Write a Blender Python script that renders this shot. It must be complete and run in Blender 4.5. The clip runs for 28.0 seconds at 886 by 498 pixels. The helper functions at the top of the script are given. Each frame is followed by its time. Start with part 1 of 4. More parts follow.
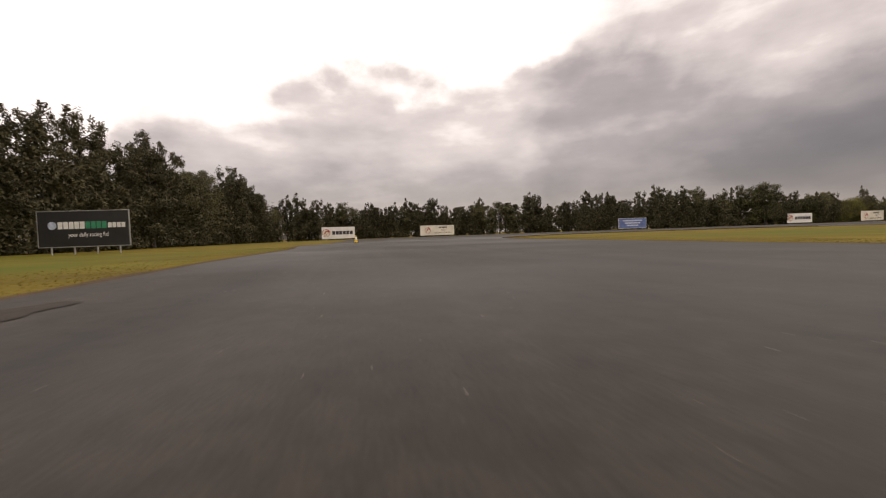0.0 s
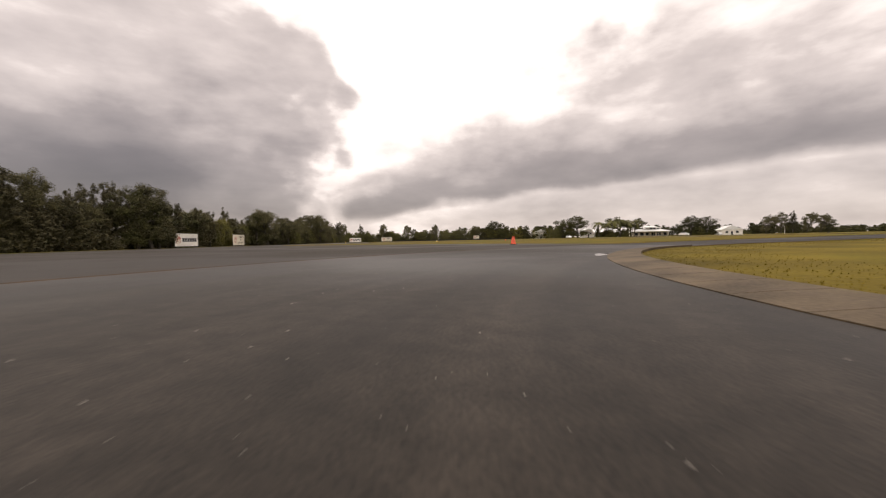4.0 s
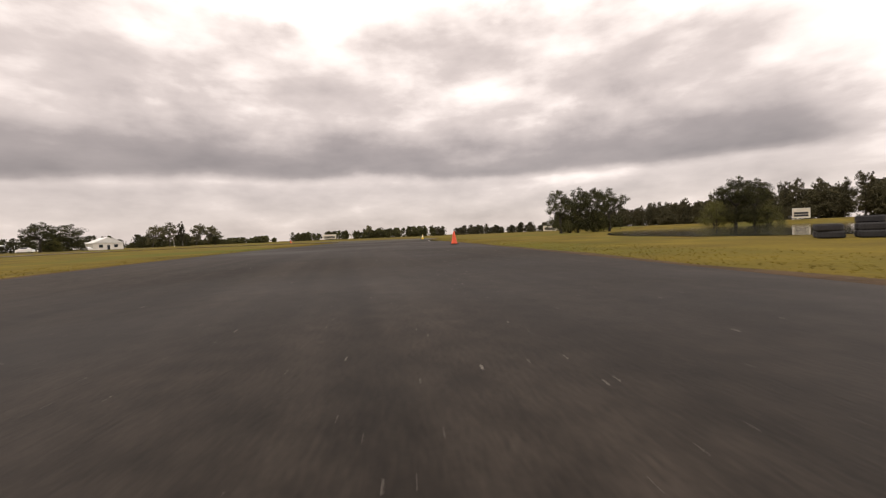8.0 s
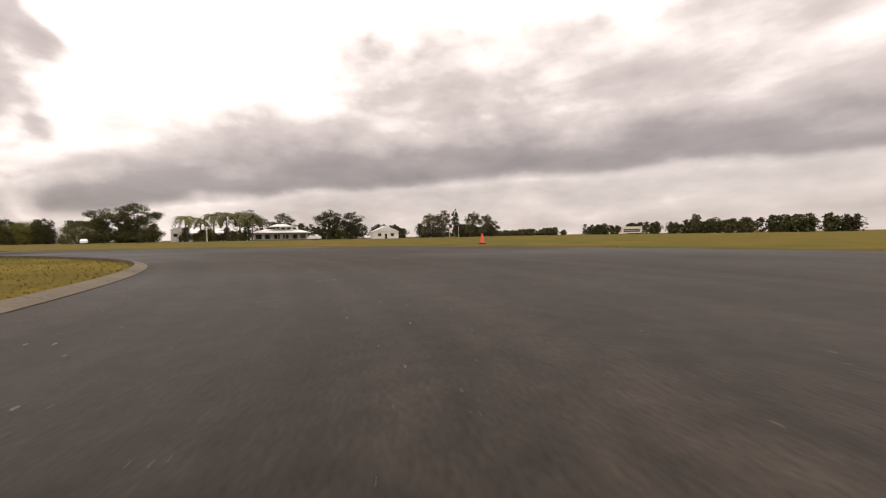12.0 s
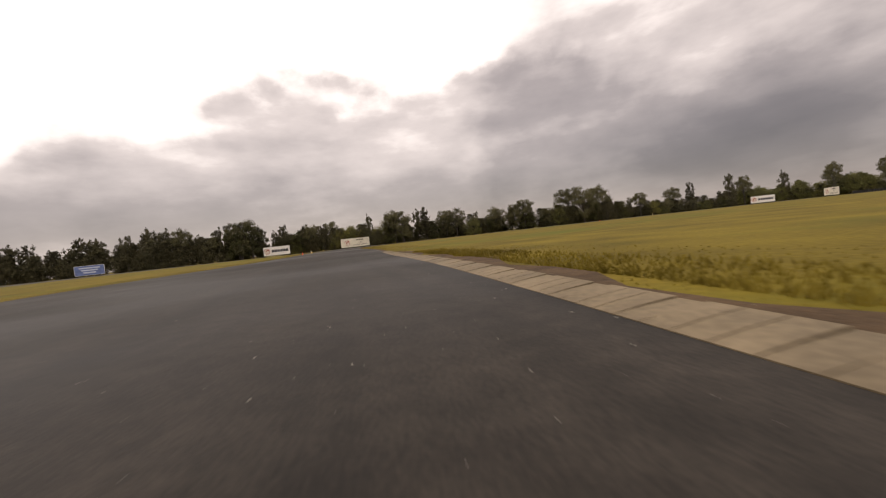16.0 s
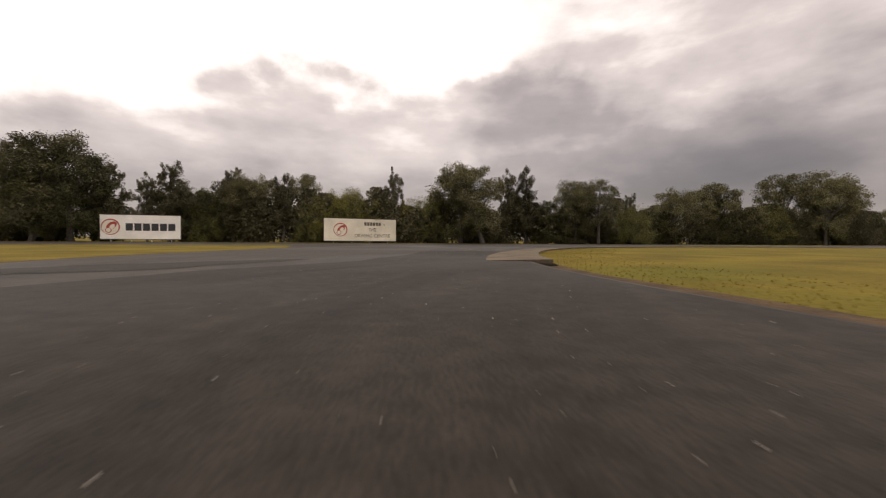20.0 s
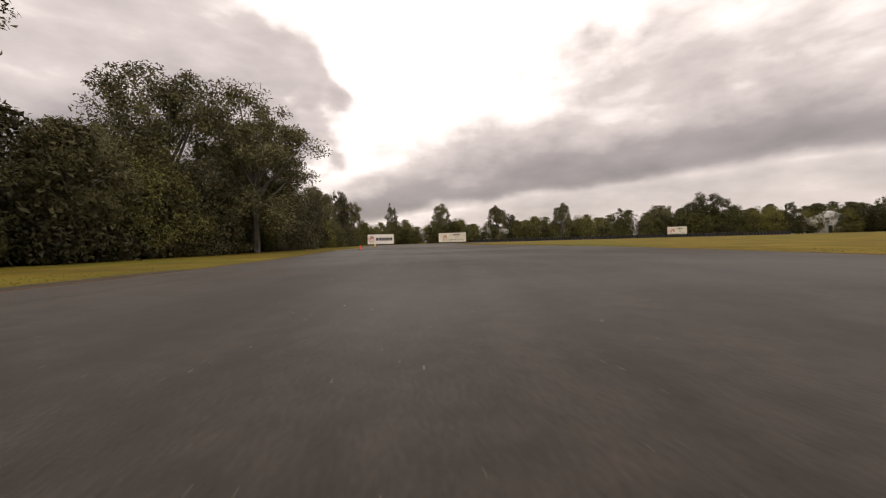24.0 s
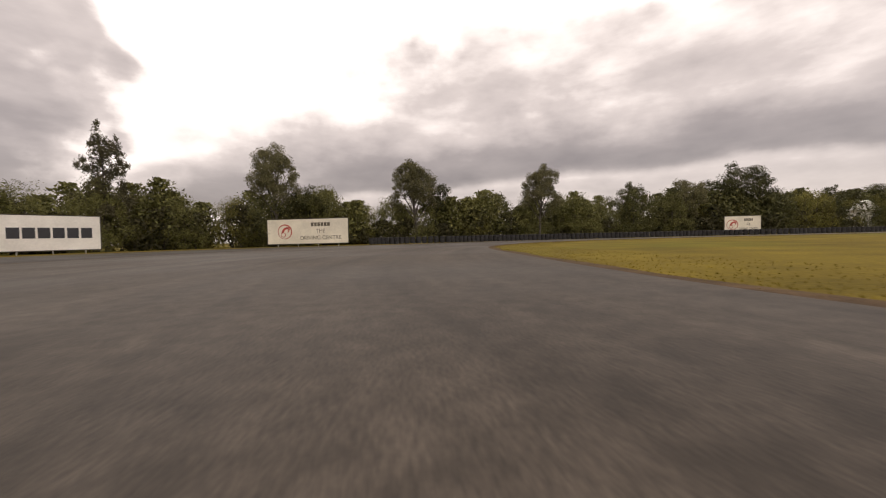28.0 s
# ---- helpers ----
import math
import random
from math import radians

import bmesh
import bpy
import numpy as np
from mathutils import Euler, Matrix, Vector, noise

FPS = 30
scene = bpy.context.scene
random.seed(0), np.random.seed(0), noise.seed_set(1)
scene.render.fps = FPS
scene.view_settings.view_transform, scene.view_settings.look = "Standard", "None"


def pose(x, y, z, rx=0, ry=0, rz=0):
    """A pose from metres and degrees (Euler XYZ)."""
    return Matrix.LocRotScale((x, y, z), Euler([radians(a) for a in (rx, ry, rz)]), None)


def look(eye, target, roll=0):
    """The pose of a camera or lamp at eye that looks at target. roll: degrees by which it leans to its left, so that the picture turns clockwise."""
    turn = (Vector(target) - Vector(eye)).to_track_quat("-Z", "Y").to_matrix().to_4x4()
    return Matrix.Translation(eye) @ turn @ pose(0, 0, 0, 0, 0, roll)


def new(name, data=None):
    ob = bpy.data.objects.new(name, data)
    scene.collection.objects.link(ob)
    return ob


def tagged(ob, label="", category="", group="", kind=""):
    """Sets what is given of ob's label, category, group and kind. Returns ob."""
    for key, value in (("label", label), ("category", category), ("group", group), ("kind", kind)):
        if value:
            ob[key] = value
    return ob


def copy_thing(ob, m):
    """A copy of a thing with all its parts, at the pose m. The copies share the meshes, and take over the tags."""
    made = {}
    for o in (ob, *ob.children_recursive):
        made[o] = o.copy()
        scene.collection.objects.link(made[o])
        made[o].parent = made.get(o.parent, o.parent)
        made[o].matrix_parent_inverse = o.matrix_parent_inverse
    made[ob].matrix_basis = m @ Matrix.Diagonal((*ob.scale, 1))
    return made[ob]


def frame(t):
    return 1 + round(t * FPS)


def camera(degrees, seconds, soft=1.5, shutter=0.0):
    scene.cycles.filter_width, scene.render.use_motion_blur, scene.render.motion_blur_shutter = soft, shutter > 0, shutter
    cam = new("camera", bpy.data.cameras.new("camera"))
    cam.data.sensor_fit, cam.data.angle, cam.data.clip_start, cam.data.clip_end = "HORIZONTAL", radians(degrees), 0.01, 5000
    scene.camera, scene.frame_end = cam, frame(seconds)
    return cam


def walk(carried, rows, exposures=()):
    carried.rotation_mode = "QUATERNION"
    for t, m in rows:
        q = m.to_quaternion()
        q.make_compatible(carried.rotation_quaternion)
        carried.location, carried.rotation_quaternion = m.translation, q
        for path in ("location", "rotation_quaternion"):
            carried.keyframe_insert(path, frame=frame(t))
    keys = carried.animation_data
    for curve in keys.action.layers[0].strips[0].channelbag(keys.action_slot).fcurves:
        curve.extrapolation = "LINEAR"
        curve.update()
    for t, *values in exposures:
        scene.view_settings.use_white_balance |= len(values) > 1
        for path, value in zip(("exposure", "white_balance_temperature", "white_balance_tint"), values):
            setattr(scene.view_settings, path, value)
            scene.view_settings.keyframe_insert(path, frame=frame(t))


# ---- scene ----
cam = camera(96.5, 28.0, soft=1.15, shutter=0.08)
# seconds, place, turn
PATH = [
    (0.0, 110.75, 80.60, 0.56, 87.83, 1.97, 23.40),
    (0.5, 104.48, 90.46, 0.56, 87.72, 1.45, 21.80),
    (1.0, 99.79, 99.41, 0.56, 87.68, 1.67, 18.57),
    (1.5, 96.84, 107.49, 0.56, 88.30, 1.04, 11.19),
    (2.0, 95.83, 115.25, 0.56, 87.87, 1.17, -1.04),
    (2.5, 96.74, 122.70, 0.56, 87.45, 0.86, -15.30),
    (3.0, 99.43, 129.35, 0.56, 88.07, 0.66, -30.47),
    (3.5, 103.73, 134.89, 0.56, 87.82, 0.98, -44.59),
    (4.0, 109.33, 138.88, 0.56, 88.66, 1.20, -63.10),
    (4.5, 115.71, 141.11, 0.56, 88.25, 2.71, -78.19),
    (5.0, 122.54, 141.47, 0.56, 88.42, 2.02, -93.40),
    (5.5, 129.55, 140.13, 0.56, 88.58, 0.97, -108.49),
    (6.0, 136.52, 137.39, 0.56, 88.62, 0.32, -121.29),
    (6.5, 143.34, 133.57, 0.56, 88.49, 0.29, -129.67),
    (7.0, 150.03, 128.93, 0.56, 88.14, 0.92, -133.38),
    (7.5, 156.86, 123.50, 0.56, 88.32, 1.23, -136.03),
    (8.0, 164.07, 117.22, 0.56, 87.93, 2.33, -136.42),
    (8.5, 171.79, 110.27, 0.56, 87.49, 3.85, -136.06),
    (9.0, 179.75, 103.05, 0.56, 86.97, 4.98, -135.39),
    (9.5, 187.47, 96.22, 0.56, 87.11, 5.95, -134.39),
    (10.0, 194.84, 90.23, 0.56, 87.41, 5.34, -131.89),
    (10.5, 202.10, 85.60, 0.56, 88.06, 4.89, -126.14),
    (11.0, 209.34, 82.59, 0.56, 87.84, 3.52, -116.35),
    (11.5, 216.51, 81.19, 0.56, 87.56, 1.80, -106.18),
    (12.0, 223.42, 81.33, 0.56, 88.16, 0.91, -94.65),
    (12.5, 229.83, 82.89, 0.56, 88.49, 1.24, -81.52),
    (13.0, 235.53, 85.74, 0.56, 88.44, 2.61, -67.02),
    (13.5, 240.28, 89.71, 0.56, 88.23, 4.14, -51.49),
    (14.0, 243.87, 94.68, 0.56, 88.51, 3.46, -35.12),
    (14.5, 246.15, 100.51, 0.56, 88.61, 5.38, -17.62),
    (15.0, 247.01, 107.13, 0.56, 88.06, 6.25, -1.74),
    (15.5, 246.35, 114.28, 0.56, 88.62, 4.36, 7.04),
    (16.0, 244.00, 121.69, 0.56, 88.16, 6.17, 16.47),
    (16.5, 240.11, 129.38, 0.56, 88.93, 5.37, 24.11),
    (17.0, 235.08, 137.34, 0.56, 89.52, 4.32, 28.03),
    (17.5, 229.35, 145.56, 0.56, 89.06, 3.34, 28.98),
    (18.0, 223.27, 154.10, 0.56, 89.61, 1.77, 28.35),
    (18.5, 217.25, 163.03, 0.56, 89.30, 1.32, 27.03),
    (19.0, 211.61, 172.15, 0.56, 88.92, -0.23, 25.06),
    (19.5, 206.59, 181.37, 0.56, 88.58, -0.66, 21.80),
    (20.0, 202.70, 190.49, 0.56, 88.59, -0.45, 14.19),
    (20.5, 200.51, 199.50, 0.56, 88.02, 0.60, 4.70),
    (21.0, 200.19, 208.47, 0.56, 87.42, 1.65, -5.65),
    (21.5, 201.81, 217.00, 0.56, 88.24, 0.86, -20.77),
    (22.0, 205.52, 225.17, 0.56, 88.78, 1.03, -37.86),
    (22.5, 210.69, 232.43, 0.56, 87.93, 0.89, -55.77),
    (23.0, 216.65, 238.73, 0.56, 88.17, 1.06, -65.50),
    (23.5, 223.10, 244.26, 0.56, 88.55, 0.95, -66.73),
    (24.0, 229.92, 249.31, 0.56, 88.90, 1.57, -63.88),
    (24.5, 237.15, 254.24, 0.56, 89.18, 2.07, -62.23),
    (25.0, 244.81, 259.31, 0.56, 88.65, 1.74, -63.97),
    (25.5, 252.84, 264.63, 0.56, 88.54, 1.31, -64.35),
    (26.0, 261.18, 269.84, 0.56, 87.96, 1.04, -65.28),
    (26.5, 269.65, 274.46, 0.56, 88.50, 0.88, -67.37),
    (27.0, 278.14, 278.26, 0.56, 88.47, -0.21, -72.91),
    (27.5, 286.59, 281.15, 0.56, 88.38, 0.84, -79.78),
    (28.0, 294.99, 283.07, 0.56, 88.44, 1.34, -88.18),
]
walk(cam, [(r[0], pose(*r[1:])) for r in PATH], exposures=((0.0, 0.0, 7050, 13), (28.0, 0.0, 7050, 13)))

# ---- sky and sun: overcast, bright breaks high up, grey cloud banks lower down ----
world = bpy.data.worlds.new("world")
scene.world = world
world.use_nodes = True
wt = world.node_tree
wt.nodes.clear()



def wmath(op, a, b=None, clamp=False):
    n = wt.nodes.new("ShaderNodeMath")
    n.operation = op
    n.use_clamp = clamp
    for i, v in enumerate((a, b)):
        if v is None:
            continue
        if isinstance(v, (int, float)):
            n.inputs[i].default_value = v
        else:
            wt.links.new(v, n.inputs[i])
    return n.outputs[0]


def wstep(v, a, b):
    """Smooth rise from 0 at a to 1 at b."""
    n = wt.nodes.new("ShaderNodeMapRange")
    n.interpolation_type = "SMOOTHSTEP"
    wt.links.new(v, n.inputs["Value"])
    for key, val in (("From Min", a), ("From Max", b)):
        if isinstance(val, (int, float)):
            n.inputs[key].default_value = val
        else:
            wt.links.new(val, n.inputs[key])
    return n.outputs["Result"]


def wbell(v, mid, width):
    d = wmath("DIVIDE", wmath("SUBTRACT", v, mid), width)
    return wmath("POWER", 2.718, wmath("MULTIPLY", wmath("MULTIPLY", d, d), -1.0))


def wnoise(scale, detail, rough, lift=0.0, flat=2.2):
    m = wt.nodes.new("ShaderNodeMapping")
    m.inputs["Scale"].default_value = (1.0, 1.0, flat)
    m.inputs["Location"].default_value = (0.0, 0.0, lift)
    wt.links.new(coord.outputs["Generated"], m.inputs["Vector"])
    n = wt.nodes.new("ShaderNodeTexNoise")
    for key, val in (("Scale", scale), ("Detail", detail), ("Roughness", rough)):
        n.inputs[key].default_value = val
    wt.links.new(m.outputs[0], n.inputs["Vector"])
    return n


coord = wt.nodes.new("ShaderNodeTexCoord")
sky = wt.nodes.new("ShaderNodeTexSky")
sky.sky_type = "NISHITA"
sky.sun_disc = False
sky.sun_elevation = radians(48)
sky.sun_rotation = radians(-25)
sep = wt.nodes.new("ShaderNodeSeparateXYZ")
wt.links.new(coord.outputs["Generated"], sep.inputs[0])
# bearing (degrees left of north) and height (degrees), ruffled by noise so that cloud edges billow
ruffle = wnoise(4.6, 7.0, 0.50, flat=1.35)
parts = wt.nodes.new("ShaderNodeSeparateXYZ")
wt.links.new(ruffle.outputs["Color"], parts.inputs[0])
az = wmath("MULTIPLY", wmath("ARCTAN2", wmath("MULTIPLY", sep.outputs["X"], -1.0), sep.outputs["Y"]), 57.296)
el = wmath("MULTIPLY", wmath("ARCSINE", sep.outputs["Z"]), 57.296)
az = wmath("SUBTRACT", az, wmath("MULTIPLY", wmath("GREATER_THAN", az, 125.0), 360.0))
low_calm = wstep(el, 7.0, 20.0)
bulge = wnoise(3.0, 3.0, 0.5, flat=1.2)
az = wmath("ADD", az, wmath("ADD", wmath("MULTIPLY", wmath("SUBTRACT", parts.outputs["X"], 0.5), 22.0), wmath("MULTIPLY", wmath("SUBTRACT", bulge.outputs["Fac"], 0.5), 44.0)))
el = wmath("ADD", el, wmath("MULTIPLY", wmath("MULTIPLY", wmath("SUBTRACT", parts.outputs["Y"], 0.5), 22.0), wmath("ADD", low_calm, 0.10)))
# thin general cover, open overhead
grey = wmath("MULTIPLY", wmath("ADD", wmath("MULTIPLY", wmath("SUBTRACT", 1.0, wstep(el, 14.0, 34.0)), 0.14), wmath("MULTIPLY", wmath("SUBTRACT", 1.0, wstep(el, 4.0, 12.0)), 0.16)), 1.0)
# the great cumulus to the north-north-east, dark-bellied
body_a = wmath("MULTIPLY", wmath("MULTIPLY", wstep(az, -48.0, -43.0), wmath("SUBTRACT", 1.0, wstep(az, -2.0, 16.0))), wmath("SUBTRACT", 1.0, wstep(el, 32.0, 50.0)))
belly = wmath("MULTIPLY", wbell(el, 8.5, 6.0), wbell(az, -21.0, 17.0))
grey = wmath("ADD", grey, wmath("MULTIPLY", body_a, wmath("ADD", wmath("MULTIPLY", belly, 0.56), 0.29)))
# lower lumps that trail off to its west
top_b = wmath("SUBTRACT", 22.5, wmath("MULTIPLY", wstep(az, 30.0, 72.0), 12.0))
body_b = wmath("MULTIPLY", wmath("MULTIPLY", wstep(az, -4.0, 6.0), wmath("SUBTRACT", 1.0, wstep(az, 60.0, 95.0))), wmath("SUBTRACT", 1.0, wstep(wmath("SUBTRACT", el, top_b), -4.0, 1.0)))
grey = wmath("ADD", grey, wmath("MULTIPLY", body_b, wmath("ADD", wmath("MULTIPLY", wbell(el, 6.5, 5.0), 0.12), 0.22)))
# the long bank across the east and south, climbing to the south, with a straight dark base
climb = wstep(az, -52.0, -112.0)
top_c = wmath("ADD", 12.5, wmath("MULTIPLY", climb, 18.0))
base_c = wmath("ADD", 2.8, wmath("MULTIPLY", wstep(az, -47.0, -95.0), 5.2))
body_c = wmath("MULTIPLY", wmath("MULTIPLY", wstep(az, -46.0, -54.0), wstep(az, -196.0, -165.0)), wmath("SUBTRACT", 1.0, wstep(wmath("SUBTRACT", el, top_c), -5.0, 1.5)))
under = wstep(wmath("SUBTRACT", el, base_c), -0.6, 1.2)
roll_c = wmath("MULTIPLY", under, wmath("SUBTRACT", 1.0, wstep(wmath("SUBTRACT", el, base_c), 1.0, 9.0)))
grey = wmath("ADD", grey, wmath("MULTIPLY", body_c, wmath("ADD", wmath("MULTIPLY", roll_c, 0.30), wmath("ADD", wmath("MULTIPLY", under, 0.14), 0.07))))
# cloud texture with lit upper sides
fine, upper = wnoise(5.2, 8.0, 0.52, flat=2.9), wnoise(5.2, 8.0, 0.52, lift=0.10, flat=2.9)
broad = wnoise(3.2, 6.0, 0.5, flat=1.5)
cloudy = wstep(grey, 0.05, 0.35)
tex = wmath("ADD", wmath("MULTIPLY", wmath("SUBTRACT", fine.outputs["Fac"], 0.5), 0.30), wmath("MULTIPLY", wmath("SUBTRACT", upper.outputs["Fac"], fine.outputs["Fac"]), 0.50))
tex = wmath("ADD", tex, wmath("MULTIPLY", wmath("SUBTRACT", broad.outputs["Fac"], 0.5), 0.50))
grey = wmath("ADD", grey, wmath("MULTIPLY", tex, wmath("ADD", wmath("MULTIPLY", cloudy, 0.75), 0.25)))
ramp = wt.nodes.new("ShaderNodeValToRGB")
wt.links.new(wmath("MULTIPLY", grey, 0.8), ramp.inputs[0])
ramp.color_ramp.elements[0].position, ramp.color_ramp.elements[0].color = 0.016, (1.70, 1.61, 1.58, 1)
ramp.color_ramp.elements[1].position, ramp.color_ramp.elements[1].color = 1.0, (0.15, 0.134, 0.140, 1)
for at, tone in ((0.128, (1.22, 1.14, 1.12)), (0.272, (0.72, 0.655, 0.645)), (0.48, (0.40, 0.359, 0.360)), (0.76, (0.215, 0.192, 0.198))):
    ramp.color_ramp.elements.new(at).color = (*tone, 1)
mix = wt.nodes.new("ShaderNodeMixRGB")
mix.inputs[0].default_value = 0.99
wt.links.new(sky.outputs[0], mix.inputs[1])
wt.links.new(ramp.outputs[0], mix.inputs[2])
back = wt.nodes.new("ShaderNodeBackground")
back.inputs["Strength"].default_value = 1.0
wt.links.new(mix.outputs[0], back.inputs["Color"])
skyout = wt.nodes.new("ShaderNodeOutputWorld")
wt.links.new(back.outputs[0], skyout.inputs["Surface"])

sun = new("sun", bpy.data.lights.new("sun", "SUN"))
sun.data.energy, sun.data.angle, sun.data.color = 0.7, radians(30), (1.0, 0.95, 0.88)
sun.matrix_world = look((0, 0, 60), (-30, -70, -35))


# ---- materials ----
def material(name, base, rough=0.8, vary=0.25, scale=4.0, fine_scale=60.0, bump=0.0, metal=0.0, second=None, per_object=0.0, spec=0.5):
    m = bpy.data.materials.new(name)
    m.use_nodes = True
    t = m.node_tree
    b = t.nodes["Principled BSDF"]
    co = t.nodes.new("ShaderNodeTexCoord")
    big, small = t.nodes.new("ShaderNodeTexNoise"), t.nodes.new("ShaderNodeTexNoise")
    big.inputs["Scale"].default_value, small.inputs["Scale"].default_value = scale, fine_scale
    big.inputs["Detail"].default_value = 5.0
    for n in (big, small):
        t.links.new(co.outputs["Object"], n.inputs["Vector"])
    add = t.nodes.new("ShaderNodeMath")
    add.operation = "MULTIPLY_ADD"
    t.links.new(small.outputs["Fac"], add.inputs[0])
    add.inputs[1].default_value = 0.5
    t.links.new(big.outputs["Fac"], add.inputs[2])
    last = add.outputs[0]
    if per_object:
        info = t.nodes.new("ShaderNodeObjectInfo")
        ad = t.nodes.new("ShaderNodeMath")
        ad.operation = "MULTIPLY_ADD"
        t.links.new(info.outputs["Random"], ad.inputs[0])
        ad.inputs[1].default_value = per_object
        t.links.new(last, ad.inputs[2])
        last = ad.outputs[0]
    r = t.nodes.new("ShaderNodeValToRGB")
    t.links.new(last, r.inputs[0])
    lo = [c * (1 - vary) for c in base]
    hi = list(second) if second else [min(1, c * (1 + vary)) for c in base]
    r.color_ramp.elements[0].position, r.color_ramp.elements[0].color = 0.52, (*lo, 1)
    r.color_ramp.elements[1].position, r.color_ramp.elements[1].color = 0.98 + per_object * 0.7, (*hi, 1)
    t.links.new(r.outputs[0], b.inputs["Base Color"])
    b.inputs["Roughness"].default_value, b.inputs["Metallic"].default_value = rough, metal
    b.inputs["Specular IOR Level"].default_value = spec
    if bump:
        bp = t.nodes.new("ShaderNodeBump")
        bp.inputs["Strength"].default_value = 0.6
        bp.inputs["Distance"].default_value = bump
        t.links.new(last, bp.inputs["Height"])
        t.links.new(bp.outputs[0], b.inputs["Normal"])
    return m


def asphalt_material(name, dark, light, wet, gloss, worn=None):
    """Old bitumen: stone grain, worn lighter lanes, damp patches that shine."""
    m = bpy.data.materials.new(name)
    m.use_nodes = True
    t = m.node_tree
    b = t.nodes["Principled BSDF"]
    co = t.nodes.new("ShaderNodeTexCoord")

    def noise_node(scale, detail=4.0):
        n = t.nodes.new("ShaderNodeTexNoise")
        n.inputs["Scale"].default_value, n.inputs["Detail"].default_value = scale, detail
        t.links.new(co.outputs["Object"], n.inputs["Vector"])
        return n
    broad, mid, grain = noise_node(0.09, 6.0), noise_node(0.8, 6.0), noise_node(45.0, 3.0)
    r = t.nodes.new("ShaderNodeValToRGB")
    r.color_ramp.elements[0].position, r.color_ramp.elements[0].color = 0.32, (*dark, 1)
    r.color_ramp.elements[1].position, r.color_ramp.elements[1].color = 0.70, (*light, 1)
    a = t.nodes.new("ShaderNodeMixRGB")
    a.inputs[0].default_value = 0.4
    t.links.new(broad.outputs["Fac"], a.inputs[1])
    t.links.new(mid.outputs["Fac"], a.inputs[2])
    t.links.new(a.outputs[0], r.inputs[0])
    g = t.nodes.new("ShaderNodeMixRGB")
    g.blend_type = "MULTIPLY"
    g.inputs[0].default_value = 0.75
    gr = t.nodes.new("ShaderNodeValToRGB")
    gr.color_ramp.elements[0].position, gr.color_ramp.elements[0].color = 0.33, (0.45, 0.45, 0.45, 1)
    gr.color_ramp.elements[1].position, gr.color_ramp.elements[1].color = 0.68, (1.35, 1.32, 1.28, 1)
    t.links.new(grain.outputs["Fac"], gr.inputs[0])
    t.links.new(r.outputs[0], g.inputs[1])
    t.links.new(gr.outputs[0], g.inputs[2])
    t.links.new(g.outputs[0], b.inputs["Base Color"])
    # small dark and pale blotches
    spots = noise_node(5.5, 6.0)
    sp = t.nodes.new("ShaderNodeMapRange")
    sp.inputs["From Min"].default_value, sp.inputs["From Max"].default_value = 0.34, 0.66
    sp.inputs["To Min"].default_value, sp.inputs["To Max"].default_value = 0.76, 1.24
    t.links.new(spots.outputs["Fac"], sp.inputs["Value"])
    spm = t.nodes.new("ShaderNodeMixRGB")
    spm.blend_type = "MULTIPLY"
    spm.inputs[0].default_value = 1.0
    t.links.new(g.outputs[0], spm.inputs[1])
    t.links.new(sp.outputs[0], spm.inputs[2])
    g = spm
    rr = t.nodes.new("ShaderNodeMapRange")
    rr.inputs["From Min"].default_value, rr.inputs["From Max"].default_value = 0.38, 0.62
    rr.inputs["To Min"].default_value, rr.inputs["To Max"].default_value = wet, wet + 0.22
    t.links.new(broad.outputs["Fac"], rr.inputs["Value"])
    t.links.new(rr.outputs[0], b.inputs["Roughness"])
    b.inputs["Specular IOR Level"].default_value = gloss
    # long faint tyre streaks along the lane
    uv = t.nodes.new("ShaderNodeUVMap")
    uv.uv_map = "along"
    stretch_uv = t.nodes.new("ShaderNodeMapping")
    stretch_uv.inputs["Scale"].default_value = (0.035, 1.6, 1.0)
    t.links.new(uv.outputs[0], stretch_uv.inputs["Vector"])
    streak = t.nodes.new("ShaderNodeTexNoise")
    streak.inputs["Scale"].default_value, streak.inputs["Detail"].default_value = 1.0, 7.0
    t.links.new(stretch_uv.outputs[0], streak.inputs["Vector"])
    sr = t.nodes.new("ShaderNodeMapRange")
    sr.inputs["From Min"].default_value, sr.inputs["From Max"].default_value = 0.3, 0.7
    sr.inputs["To Min"].default_value, sr.inputs["To Max"].default_value = 0.62, 1.38
    t.links.new(streak.outputs["Fac"], sr.inputs["Value"])
    sm = t.nodes.new("ShaderNodeMixRGB")
    sm.blend_type = "MULTIPLY"
    sm.inputs[0].default_value = 1.0
    t.links.new(g.outputs[0], sm.inputs[1])
    t.links.new(sr.outputs[0], sm.inputs[2])
    t.links.new(sm.outputs[0], b.inputs["Base Color"])
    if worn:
        # wet sheen painted in as a paler colour from one end of the lane on
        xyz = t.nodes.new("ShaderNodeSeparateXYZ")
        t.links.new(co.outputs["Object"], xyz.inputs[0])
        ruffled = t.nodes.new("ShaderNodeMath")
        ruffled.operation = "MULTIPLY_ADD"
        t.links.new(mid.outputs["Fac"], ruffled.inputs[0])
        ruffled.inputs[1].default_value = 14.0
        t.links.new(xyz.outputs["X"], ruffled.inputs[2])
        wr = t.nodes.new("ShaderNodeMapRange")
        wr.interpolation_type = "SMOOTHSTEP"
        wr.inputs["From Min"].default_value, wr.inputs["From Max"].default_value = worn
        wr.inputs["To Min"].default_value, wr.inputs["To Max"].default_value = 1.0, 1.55
